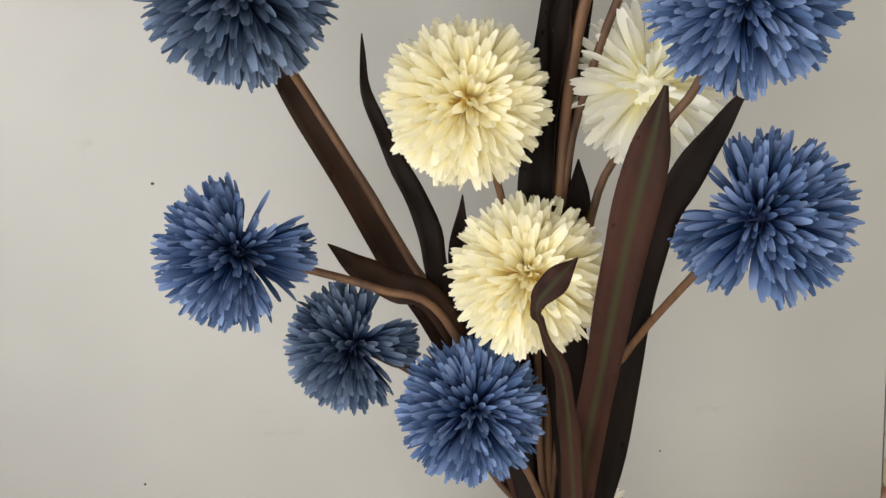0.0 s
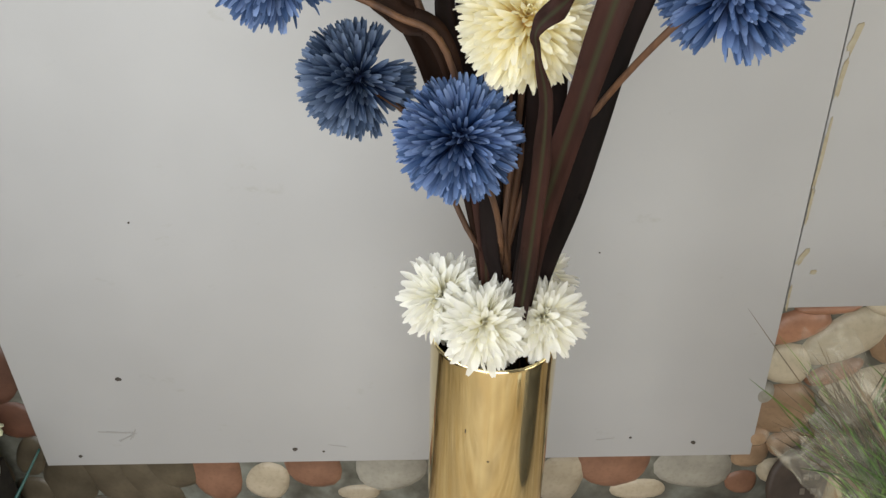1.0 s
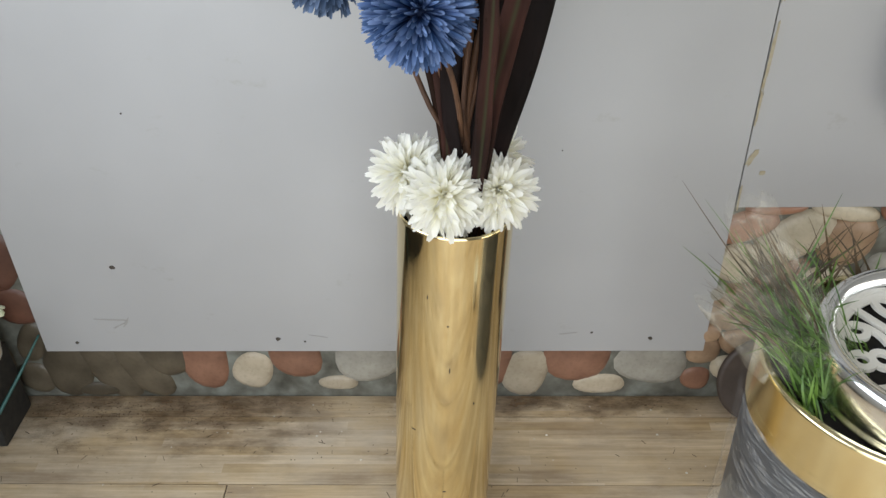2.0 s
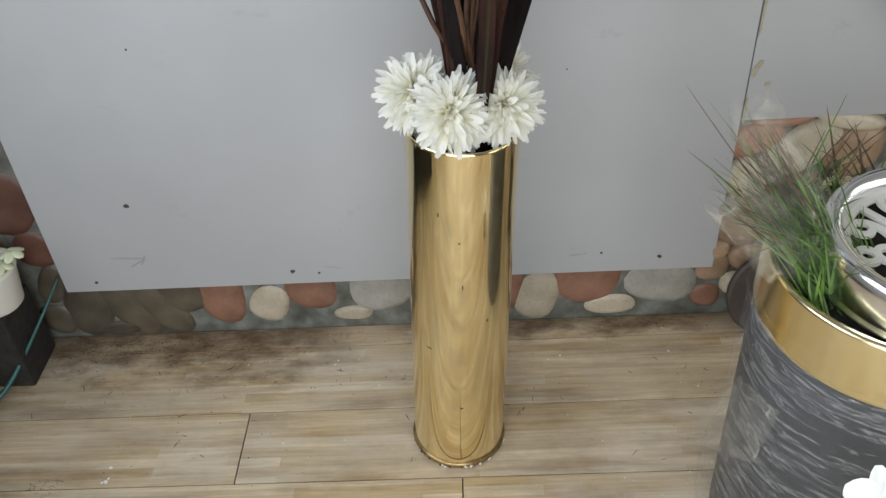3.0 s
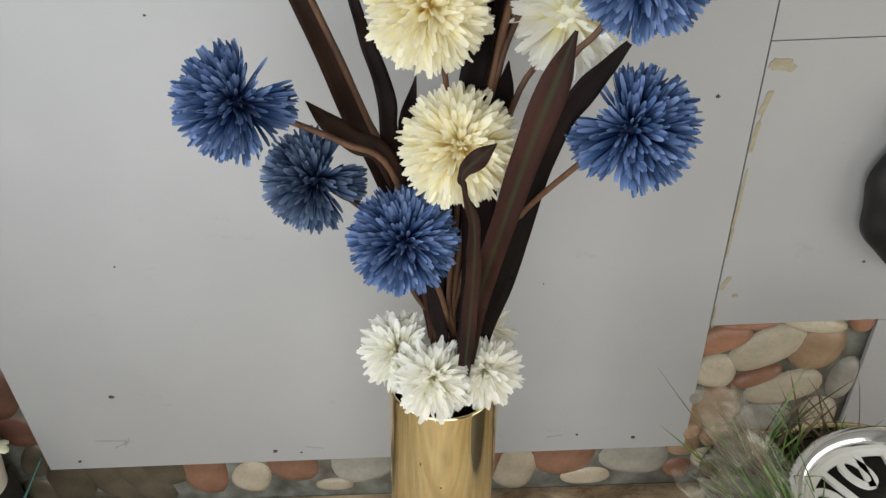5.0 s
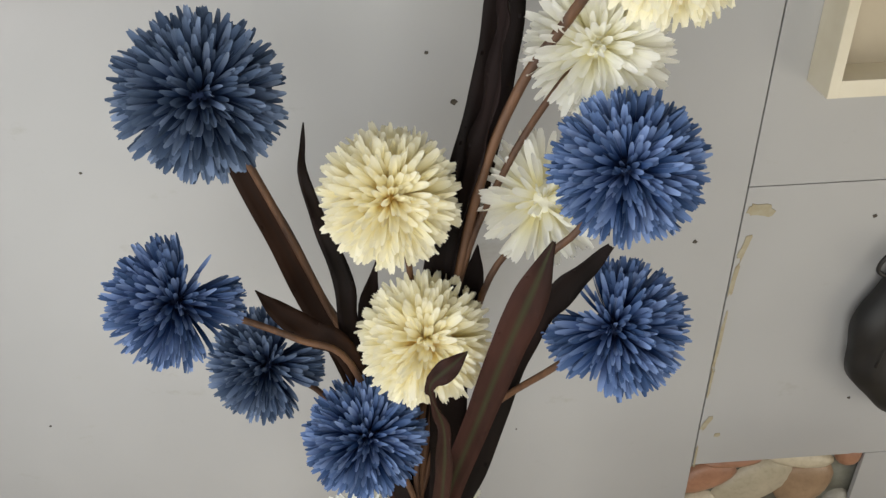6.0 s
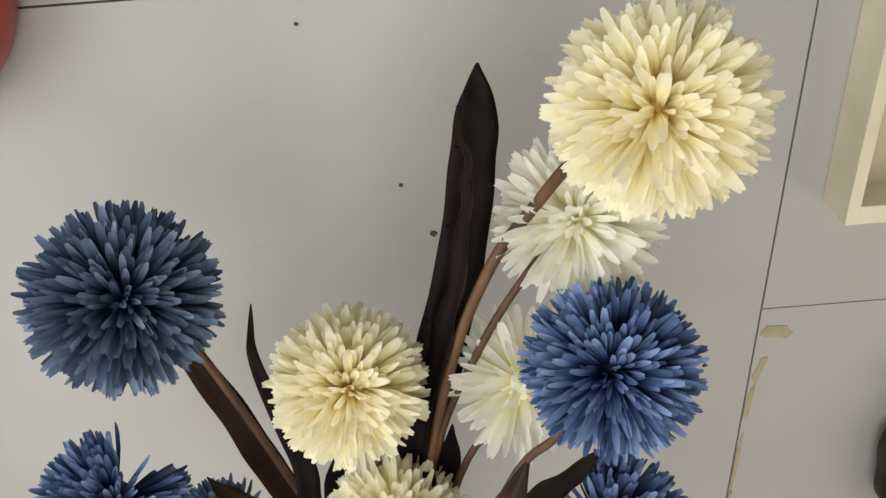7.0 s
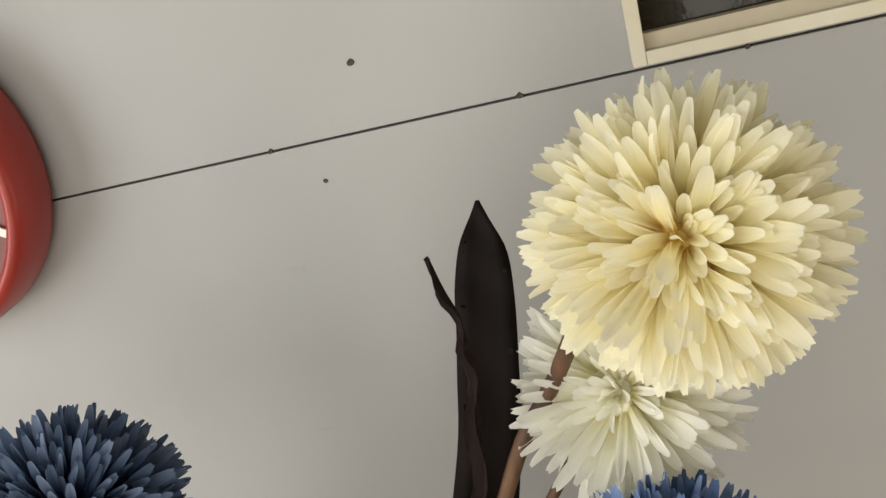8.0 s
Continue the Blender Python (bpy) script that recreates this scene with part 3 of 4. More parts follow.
def petal_set(mat, width, cup=0.4, bend=0.2, pinch=0.85, point=0.12):
    """Six petal shapes and their meshes, for one kind of flower."""
    shapes = [petal_rows(width * w, cup * c, bend * q, n, pinch, point * p) for w, c, q, n, p in
              ((1, 1, 1, 0.0, 1), (0.85, 1.6, 0.6, 0.012, 0.6), (1.15, 0.5, 1.35, 0.022, 0.3), (0.95, 1.2, 0.35, 0.0, 1.3), (0.8, 1.8, 1.15, 0.0, 1.5), (1.1, 0.6, 0.8, 0.03, 0.2))]
    return mat, shapes, [petal_mesh("petal", mat, [(r, Matrix.Identity(4))]) for r in shapes]


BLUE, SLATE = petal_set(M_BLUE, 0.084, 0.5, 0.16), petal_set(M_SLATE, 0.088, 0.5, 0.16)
CREAM, WHITE = petal_set(M_CREAM, 0.108, 0.4, 0.22), petal_set(M_WHITE, 0.11, 0.45, 0.12)
MUM = petal_set(M_WHITE, 0.15, 0.6, 0.2, 0.7, 0.45)


def head(parent, centre, radius, axis, petals, count, gaps=(), bunches=(), seed=1, back=-1.0, core_mat=None, loose=0.0, core=0.3, lean=0.2, reach=(0.80, 0.99)):
    """A pompon of single petals round a core. axis: the way its eye looks.
    gaps: sectors round the axis left bare, as angles (from, to) counted from the right, upwards. bunches: sectors whose petals lie combed towards their middle."""
    rng = random.Random(seed)
    mat, shapes, meshes = petals
    ax = Vector(axis).normalized()
    b = bmesh.new()
    bmesh.ops.create_icosphere(b, subdivisions=2, radius=radius * core)
    hd = part("flower_head", b, core_mat, parent, "round head of dense cloth petals", True, Matrix.Translation(Vector(centre) - parent.location))
    golden = math.pi * (3 - math.sqrt(5))
    side0 = (Vector((1, 0, 0)) - ax * ax.x).normalized()
    side1 = side0.cross(ax) if side0.cross(ax).z > 0 else ax.cross(side0)
    rest, made = [], 0
    for i in range(count):
        c = 1 - (1 - back) * (i + 0.5) / count
        phi = i * golden + rng.uniform(-0.2, 0.2)
        deg = math.degrees(phi) % 360
        c = min(1.0, max(-1.0, c + rng.gauss(0, 0.04 + loose)))
        if c < 0.92 and any((deg - g0) % 360 < g1 - g0 and rng.random() > 0.03 for g0, g1 in gaps):
            continue
        for g0, g1 in bunches:
            if c < 0.9 and (deg - g0) % 360 < g1 - g0:
                phi += 0.35 * radians((g0 + g1) / 2 - g0 - (deg - g0) % 360)
                c = c * 0.75 + 0.08
        q = math.sqrt(max(0.0, 1 - c * c))
        d = (ax * c + (side0 * math.cos(phi) + side1 * math.sin(phi)) * q + Vector([rng.gauss(0, 0.04 + loose) for _ in range(3)])).normalized()
        x = ax.cross(d)
        x = x.normalized() if x.length > 0.05 else side0.copy()
        y = d.cross(x)
        near = max(0.0, (c - 0.60) / 0.40)
        turn = Matrix((x, y, d)).transposed().to_4x4() @ Matrix.Rotation(rng.gauss(0, 0.42), 4, "Z") @ Matrix.Rotation(rng.gauss(-lean * (1 - near), 0.11), 4, "X") @ Matrix.Rotation(rng.gauss(0, 0.05), 4, "Y")
        ln = radius * (rng.uniform(*reach) - rng.uniform(0.12, 0.34) * near)
        wide = radius * rng.uniform(0.85, 1.15) * (1 - 0.25 * near)
        m = turn @ Matrix.Diagonal((wide, ln, ln, 1))
        kind = rng.randrange(len(shapes))
        if made < 300:
            ob = bpy.data.objects.new("petal", meshes[kind])
            scene.collection.objects.link(ob)
            ob.parent, ob.matrix_basis = hd, m
            made += 1
        else:
            rest.append((shapes[kind], m))
    if rest:
        ob = new("rear_petals", petal_mesh("rear_petals", mat, rest))
        ob.parent = hd
        tagged(ob, kind="stuff")
    return hd


MOUTH = Vector((0.049, -0.265, 0.61))


def flower(name, label, centre, radius, axis, petals, count, stem, seed, core, group, thick=0.0032, **kw):
    foot = Vector((MOUTH.x + 0.03 * math.cos(seed * 2.4), MOUTH.y + 0.03 * math.sin(seed * 2.4), 0.42))
    ob = thing(name, label, "artificial flower", group, at=foot)
    neck = Vector((MOUTH.x + 0.016 + 0.012 * math.cos(seed * 2.4), MOUTH.y + 0.014 + 0.012 * math.sin(seed * 2.4), 0.64))
    pts = [Vector(centre)] + [Vector(p) for p in stem] + [neck, foot]
    part("stem", tube([p - foot for p in pts], (thick, thick * 1.1), 8, 6), M_STEM, ob, "thin brown wrapped stem", True)
    head(ob, centre, radius, axis, petals, count, seed=seed, core_mat=core, **kw)
    return ob


M_CORE_B = plain("blue_core", (0.010, 0.02, 0.06), (0.02, 0.04, 0.11), 0.9, 60)
M_CORE_W = plain("cream_core", (0.88, 0.62, 0.14), (0.92, 0.74, 0.26), 0.9, 60)
M_CORE_M = plain("white_core", (0.84, 0.82, 0.68), (0.9, 0.88, 0.76), 0.9, 60)
GB, GW = "blue pompon flowers", "white pompon flowers"
NB = 880

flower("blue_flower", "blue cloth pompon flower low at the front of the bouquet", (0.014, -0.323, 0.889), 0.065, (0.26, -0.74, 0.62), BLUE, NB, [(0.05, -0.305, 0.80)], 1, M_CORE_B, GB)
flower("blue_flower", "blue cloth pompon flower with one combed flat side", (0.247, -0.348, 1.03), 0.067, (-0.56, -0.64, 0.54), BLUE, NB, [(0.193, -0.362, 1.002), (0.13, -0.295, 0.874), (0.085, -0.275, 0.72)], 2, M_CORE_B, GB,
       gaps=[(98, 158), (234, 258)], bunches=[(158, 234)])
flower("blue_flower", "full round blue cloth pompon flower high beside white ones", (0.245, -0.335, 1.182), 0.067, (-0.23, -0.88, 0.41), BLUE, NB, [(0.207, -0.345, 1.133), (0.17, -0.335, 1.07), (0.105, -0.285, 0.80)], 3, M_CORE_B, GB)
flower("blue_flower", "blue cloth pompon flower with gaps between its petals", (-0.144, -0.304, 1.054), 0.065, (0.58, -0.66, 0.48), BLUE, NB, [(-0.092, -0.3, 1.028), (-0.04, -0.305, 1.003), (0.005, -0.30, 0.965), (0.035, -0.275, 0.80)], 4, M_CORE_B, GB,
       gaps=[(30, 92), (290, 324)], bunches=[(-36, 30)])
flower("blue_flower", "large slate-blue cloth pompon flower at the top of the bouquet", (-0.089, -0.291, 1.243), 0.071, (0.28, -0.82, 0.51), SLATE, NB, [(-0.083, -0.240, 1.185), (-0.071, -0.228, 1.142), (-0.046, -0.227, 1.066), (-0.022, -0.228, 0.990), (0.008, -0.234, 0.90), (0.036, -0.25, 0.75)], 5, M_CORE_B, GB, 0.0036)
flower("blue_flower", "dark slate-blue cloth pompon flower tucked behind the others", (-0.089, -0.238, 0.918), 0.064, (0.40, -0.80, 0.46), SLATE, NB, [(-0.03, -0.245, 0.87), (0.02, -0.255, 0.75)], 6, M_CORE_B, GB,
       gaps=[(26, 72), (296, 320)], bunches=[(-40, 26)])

flower("white_flower", "creamy white cloth pompon flower with a yellow heart", (0.053, -0.272, 1.131), 0.067, (0.13, -0.9, 0.41), CREAM, 900, [(0.068, -0.268, 1.03), (0.062, -0.27, 0.80)], 7, M_CORE_W, GW)
flower("white_flower", "creamy white cloth pompon flower with a leaf curling over it", (0.078, -0.304, 0.993), 0.067, (0.04, -0.82, 0.57), CREAM, 900, [(0.074, -0.285, 0.90), (0.06, -0.275, 0.75)], 8, M_CORE_W, GW,
       gaps=[(268, 282)])
flower("white_flower", "loose spiky white cloth flower half hidden behind a blue one", (0.190, -0.268, 1.117), 0.068, (-0.05, -0.8, 0.55), WHITE, 190, [(0.172, -0.272, 1.08), (0.135, -0.275, 1.02), (0.075, -0.27, 0.78)], 9, M_CORE_M, GW, loose=0.08)
flower("white_flower", "large creamy white cloth pompon flower at the very top", (0.277, -0.290, 1.354), 0.074, (-0.26, -0.89, 0.36), CREAM, 900, [(0.236, -0.292, 1.338), (0.2, -0.262, 1.272), (0.170, -0.26, 1.226), (0.136, -0.268, 1.145), (0.105, -0.27, 1.0), (0.065, -0.265, 0.75)], 10, M_CORE_W, GW, 0.0045)
flower("white_flower", "white cloth pompon flower below the topmost one", (0.236, -0.243, 1.250), 0.070, (-0.23, -0.88, 0.42), WHITE, 420, [(0.202, -0.255, 1.22), (0.158, -0.268, 1.154), (0.115, -0.27, 1.04), (0.07, -0.26, 0.78)], 11, M_CORE_M, GW, loose=0.05)


def mum(centre, radius, axis, seed, label, count=560):
    ob = thing("white_chrysanthemum", label, "artificial flower", "chrysanthemums round the vase mouth", at=(MOUTH.x, MOUTH.y, 0.50))
    part("stem", tube([Vector(centre) - ob.location, (Vector(centre) * 0.4 + MOUTH * 0.6) - ob.location, Vector((0, 0, 0))], (0.0025, 0.0025), 6, 5), M_STEM, ob, "", True)
    head(ob, centre, radius, axis, MUM, count, seed=seed, back=-0.75, core_mat=M_CORE_M, loose=0.2, core=0.3, lean=0.15, reach=(0.6, 1.06))


mum((-0.007, -0.252, 0.655), 0.056, (-0.3, -0.66, 0.7), 21, "white cloth chrysanthemum spilling over the vase rim")
mum((0.037, -0.302, 0.654), 0.057, (0.05, -0.78, 0.62), 22, "white cloth chrysanthemum hanging over the front of the rim")
mum((0.100, -0.291, 0.653), 0.052, (0.25, -0.7, 0.66), 23, "white cloth chrysanthemum with a yellowish heart at the rim")
mum((0.100, -0.228, 0.662), 0.050, (0.3, -0.1, 0.95), 24, "yellowish white chrysanthemum behind the stems", 260)
mum((0.060, -0.215, 0.662), 0.042, (-0.1, 0.1, 0.95), 25, "small white chrysanthemum behind the stems", 220)

# ---- leaves ----


def leaf(points, widths, facing, mat, label, fold=0.25, waves=0.0026, steps=6):
    """A long blade through points, from its foot to its tip, with a folded midrib. facing: the way its face looks."""
    path = spline(points, steps)
    ws = spline([(w, 0, 0) for w in widths], steps)
    b = bmesh.new()
    uv = b.loops.layers.uv.new("UVMap")
    f = Vector(facing).normalized()
    front, rear = [], []
    for i, p in enumerate(path):
        d = (path[min(i + 1, len(path) - 1)] - path[max(i - 1, 0)]).normalized()
        side = d.cross(f).normalized()
        nrm = side.cross(d)
        w = max(0.0006, ws[i].x) / 2
        rowf, rowr = [], []
        for k in range(5):
            u = k / 2 - 1
            q = p + side * (u * w) + nrm * (abs(u) * w * fold + waves * math.sin(i * 1.1 + u * 2.5) * abs(u))
            rowf.append(b.verts.new(q))
            rowr.append(b.verts.new(q - nrm * 0.0009))
        front.append(rowf)
        rear.append(rowr)
    n = len(path)
    for i in range(n - 1):
        for rows, flip in ((front, False), (rear, True)):
            for k in range(4):
                quad = [(rows[i][k], k, i), (rows[i][k + 1], k + 1, i), (rows[i + 1][k + 1], k + 1, i + 1), (rows[i + 1][k], k, i + 1)]
                if flip:
                    quad.reverse()
                face = b.faces.new([q[0] for q in quad])
                for loop, q in zip(face.loops, quad):
                    loop[uv].uv = (q[1] / 4, q[2] / n)
        b.faces.new((front[i][0], front[i + 1][0], rear[i + 1][0], rear[i][0]))
        b.faces.new((front[i + 1][4], front[i][4], rear[i][4], rear[i + 1][4]))
    return tagged(part("leaf", b, mat, smooth=True), label, "artificial leaf", "long leaves in the vase")


IN = (0.05, -0.262, 0.50)
leaf([IN, (0.035, -0.25, 0.75), (-0.006, -0.226, 0.91), (-0.035, -0.221, 0.986), (-0.057, -0.220, 1.062), (-0.084, -0.220, 1.141), (-0.105, -0.222, 1.205)],
     (0.012, 0.024, 0.029, 0.029, 0.027, 0.021, 0.006), (0.2, -0.9, 0.3), M_LEAF_BROWN, "broad dark brown leaf running up to the top blue flower")
leaf([IN, (0.035, -0.27, 0.82), (0.006, -0.27, 0.974), (0.003, -0.262, 1.037), (-0.012, -0.252, 1.09), (-0.024, -0.242, 1.146), (-0.018, -0.235, 1.19)],
     (0.01, 0.016, 0.02, 0.02, 0.015, 0.009, 0.001), (0.3, -0.9, 0.2), M_LEAF, "narrow pointed dark leaf standing alone")
leaf([(0.05, -0.255, 0.55), (0.035, -0.25, 0.85), (0.024, -0.248, 0.98), (0.036, -0.25, 1.049)], (0.01, 0.02, 0.024, 0.001), (0, -1, 0.1), M_LEAF, "short dark leaf behind the white flowers")
leaf([IN, (0.075, -0.262, 0.85), (0.098, -0.262, 1.03), (0.127, -0.245, 1.139), (0.150, -0.225, 1.22), (0.162, -0.208, 1.285), (0.168, -0.197, 1.325), (0.171, -0.188, 1.356)],
     (0.015, 0.034, 0.042, 0.042, 0.038, 0.036, 0.03, 0.002), (0.0, -0.95, -0.15), M_LEAF, "tallest broad near-black leaf with a pointed tip")
leaf([(0.085, -0.265, 0.95), (0.125, -0.262, 1.13), (0.145, -0.255, 1.20), (0.156, -0.25, 1.27), (0.158, -0.254, 1.31), (0.151, -0.262, 1.355)],
     (0.02, 0.024, 0.022, 0.016, 0.012, 0.003), (-0.9, -0.5, 0.1), M_LEAF, "narrow folded dark leaf curling at its tip", 0.5)
leaf([(0.06, -0.275, 0.52), (0.078, -0.300, 0.68), (0.094, -0.330, 0.805), (0.122, -0.365, 0.944), (0.144, -0.382, 1.039), (0.163, -0.390, 1.105), (0.179, -0.386, 1.150)],
     (0.014, 0.024, 0.026, 0.026, 0.029, 0.028, 0.003), (-0.25, -0.9, 0.35), M_LEAF_RED, "reddish brown leaf with a greenish midrib")
leaf([(0.065, -0.25, 0.52), (0.094, -0.268, 0.685), (0.124, -0.295, 0.826), (0.150, -0.318, 0.952), (0.176, -0.338, 1.034), (0.203, -0.352, 1.085), (0.231, -0.362, 1.126)],
     (0.016, 0.032, 0.040, 0.034, 0.024, 0.022, 0.006), (-0.1, -0.95, 0.25), M_LEAF, "long dark leaf leaning outward behind the blue flower")
leaf([(0.06, -0.262, 0.7), (0.10, -0.262, 0.93), (0.124, -0.262, 1.02), (0.133, -0.258, 1.065)], (0.02, 0.024, 0.026, 0.001), (0, -1, 0.1), M_LEAF, "short pointed dark leaf between the flowers")
leaf([(0.062, -0.285, 0.52), (0.079, -0.315, 0.70), (0.088, -0.355, 0.852), (0.090, -0.378, 0.944), (0.080, -0.386, 0.995), (0.080, -0.388, 1.014), (0.095, -0.386, 1.028), (0.112, -0.380, 1.040)],
     (0.012, 0.018, 0.018, 0.013, 0.006, 0.011, 0.019, 0.001), (-0.35, -0.85, 0.3), M_LEAF_RED, "brown leaf whose tip curls over a white flower", 0.35)
leaf([(0.03, -0.28, 0.85), (0.0, -0.29, 0.972), (-0.03, -0.28, 0.99), (-0.06, -0.27, 1.01), (-0.081, -0.263, 1.032)], (0.012, 0.022, 0.026, 0.02, 0.001), (0.1, -0.8, 0.55), M_LEAF_BROWN, "short brown leaf beside a thin stem")
leaf([(0.045, -0.27, 0.55), (0.040, -0.275, 0.70), (0.038, -0.275, 0.78), (0.028, -0.27, 0.90)], (0.012, 0.012, 0.022, 0.03), (0.1, -0.95, 0.2), M_LEAF_RED, "dark leaf pinched to a stalk above the rim")
leaf([(0.06, -0.28, 0.55), (0.052, -0.28, 0.69), (0.044, -0.278, 0.76), (0.05, -0.275, 0.90)], (0.012, 0.014, 0.02, 0.03), (-0.1, -0.95, 0.2), M_LEAF, "dark leaf stalk above the vase rim")
leaf([(0.055, -0.27, 0.55), (0.078, -0.283, 0.68), (0.093, -0.292, 0.80), (0.10, -0.295, 0.95), (0.11, -0.285, 1.04)], (0.014, 0.024, 0.034, 0.036, 0.01), (0.0, -0.95, 0.2), M_LEAF, "broad near-black leaf in the middle of the bouquet")
leaf([(0.055, -0.255, 0.55), (0.065, -0.262, 0.70), (0.07, -0.268, 0.85), (0.085, -0.27, 1.0)], (0.014, 0.022, 0.028, 0.02), (0.0, -0.95, 0.2), M_LEAF, "broad near-black leaf deep inside the bouquet")

# ---- shallow box and picture on the wall ----
wall_box = thing("shadow_box", "shallow open cream-painted wooden box hung on the wall", "wall box", at=(0.551, 0, 1.101))
BW, BH, BD, BT = 0.40, 0.255, 0.055, 0.013
part("back", box(BT, BW - BT, -0.006, -0.0005, BT, BH - BT), M_BOXBACK, wall_box, "beige plywood back")
part("side_rail", box(0, BT, -BD, -0.0005, 0, BH, 0.0012), M_CREAMWOOD, wall_box)
part("side_rail", box(BW - BT, BW, -BD, -0.0005, 0, BH, 0.0012), M_CREAMWOOD, wall_box)
part("bottom_rail", box(BT, BW - BT, -BD + 0.0005, -0.0005, 0, BT + 0.008, 0.0012), M_CREAMWOOD, wall_box)
part("top_rail", box(BT, BW - BT, -BD + 0.0005, -0.0005, BH - BT, BH, 0.0012), M_CREAMWOOD, wall_box)

pic = thing("picture_frame", "thin cream frame with a dark glossy picture on the upper board", "picture frame", at=(0.277, 0, 1.3765))
PW, PH, PT = 0.52, 0.36, 0.010
part("inner_ledge", box(PT, PW - PT, -0.018, -0.0005, PT, PT + 0.012, 0.001), M_BOXBACK, pic, "beige inner ledge")
part("picture", box(PT, PW - PT, -0.008, -0.002, PT + 0.012, PH - PT), M_BLACKGLASS, pic, "dark glossy picture")
part("side_rail", box(0, PT, -0.024, -0.0005, 0, PH, 0.001), M_CREAMWOOD, pic)
part("side_rail", box(PW - PT, PW, -0.024, -0.0005, 0, PH, 0.001), M_CREAMWOOD, pic)
part("bottom_rail", box(PT, PW - PT, -0.0235, -0.0005, 0, PT, 0.001), M_CREAMWOOD, pic)
part("top_rail", box(PT, PW - PT, -0.0235, -0.0005, PH - PT, PH, 0.001), M_CREAMWOOD, pic)

# ---- red wall clock ----
FRONT = Matrix.Rotation(math.pi / 2, 4, "X")  # turns z to face the room
red_clock = thing("red_wall_clock", "round red plastic wall clock with a dark red dial", "clock", at=(-0.362, 0, 1.420))
RC = 0.148
part("case", lathe([(RC - 0.012, 0.0005), (RC - 0.004, 0.004), (RC, 0.014), (RC + 0.001, 0.04), (RC - 0.002, 0.054), (RC - 0.006, 0.060), (RC - 0.012, 0.060), (RC - 0.015, 0.055), (RC - 0.017, 0.036)], 96, m=FRONT), M_RED, red_clock, "glossy red rounded case", True)
dial = part("dial", lathe([(0.0, 0.034), (RC - 0.012, 0.034), (RC - 0.012, 0.036), (0.0, 0.0365)], 64, m=FRONT), M_REDFACE, red_clock, "dark red dial")
for i in range(12):
    a = math.pi / 6 * i
    b = box(-0.004 if i % 3 else -0.006, 0.004 if i % 3 else 0.006, -0.0395, -0.0368, -0.009, 0.009, 0.0008)
    part("hour_mark", b, M_ENAMEL, dial, "white", m=pose((RC - 0.034) * math.cos(a), 0, (RC - 0.034) * math.sin(a), 0, 90 - math.degrees(a), 0))
for name, ln, ang in (("hour_hand", 0.06, 40), ("minute_hand", 0.09, 160)):
    part(name, box(-0.003, 0.003, -0.042, -0.040, -0.01, ln, 0.0008), M_ENAMEL, dial, "white", m=pose(0, 0, 0, 0, ang, 0))

# ---- black rounded clock ----
bclock = thing("black_wall_clock", "black padded wall clock with an ivory dial and Roman numerals", "clock", at=(0.826, 0, 0.722))
SQ = Matrix.Diagonal((1.0, 1.0, 1.14, 1))
b = lathe([(0.09, 0.0005), (0.13, 0.006), (0.142, 0.02), (0.140, 0.038), (0.125, 0.052), (0.105, 0.058), (0.09, 0.055), (0.080, 0.045), (0.072, 0.04)], 96, m=SQ @ FRONT)
for v in b.verts:
    a = math.atan2(v.co.z, v.co.x)
    v.co += Vector((math.cos(a), 0, math.sin(a))) * 0.003 * math.sin(9 * a)
part("case", b, M_BLACK, bclock, "black padded case", True)
face = part("dial", lathe([(0.0, 0.036), (0.088, 0.036), (0.088, 0.041), (0.0, 0.042)], 64, m=SQ @ FRONT), M_IVORY, bclock, "ivory dial")
part("cord_loop", tube([(-0.105, -0.03, 0.095), (-0.135, -0.034, 0.115), (-0.128, -0.036, 0.14), (-0.10, -0.034, 0.135), (-0.075, -0.03, 0.12)], (0.0032, 0.0032), 8, 6), M_BLACK, bclock, "thin black cord", True)
part("cord_fold", tube([(-0.02, -0.056, 0.135), (-0.07, -0.058, 0.10), (-0.10, -0.056, 0.04), (-0.108, -0.054, -0.04)], (0.003, 0.003), 8, 6), M_BLACK, bclock, "", True)


def lettering(name, text, size, depth, mat, parent, m, label=""):
    cu = bpy.data.curves.new(name, "FONT")
    cu.body, cu.size, cu.extrude, cu.align_x, cu.align_y, cu.offset = text, size, depth, "CENTER", "CENTER", size * 0.012
    tmp = bpy.data.objects.new("tmp", cu)
    scene.collection.objects.link(tmp)
    me = bpy.data.meshes.new_from_object(tmp.evaluated_get(bpy.context.evaluated_depsgraph_get()))
    bpy.data.objects.remove(tmp)
    me.materials.clear()
    me.materials.append(mat)
    ob = new(name, me)
    ob.parent, ob.matrix_basis = parent, m
    return tagged(ob, label)


for i, text in enumerate(("XII", "I", "II", "III", "IV", "V", "VI", "VII", "VIII", "IX", "X", "XI")):
    a = math.pi / 2 - i * math.pi / 6
    lettering("numeral", text, 0.022, 0.0005, M_BLACK, face, Matrix.Translation((0.068 * math.cos(a), -0.043, 1.14 * 0.068 * math.sin(a))) @ Matrix.Rotation(math.pi / 2 - a, 4, "Y") @ FRONT, "black")
for name, ln, ang in (("hour_hand", 0.036, 300), ("minute_hand", 0.055, 60)):
    part(name, box(-0.002, 0.002, -0.045, -0.0435, -0.006, ln, 0.0006), M_BLACK, face, "black", m=pose(0, 0, 0, 0, ang, 0))

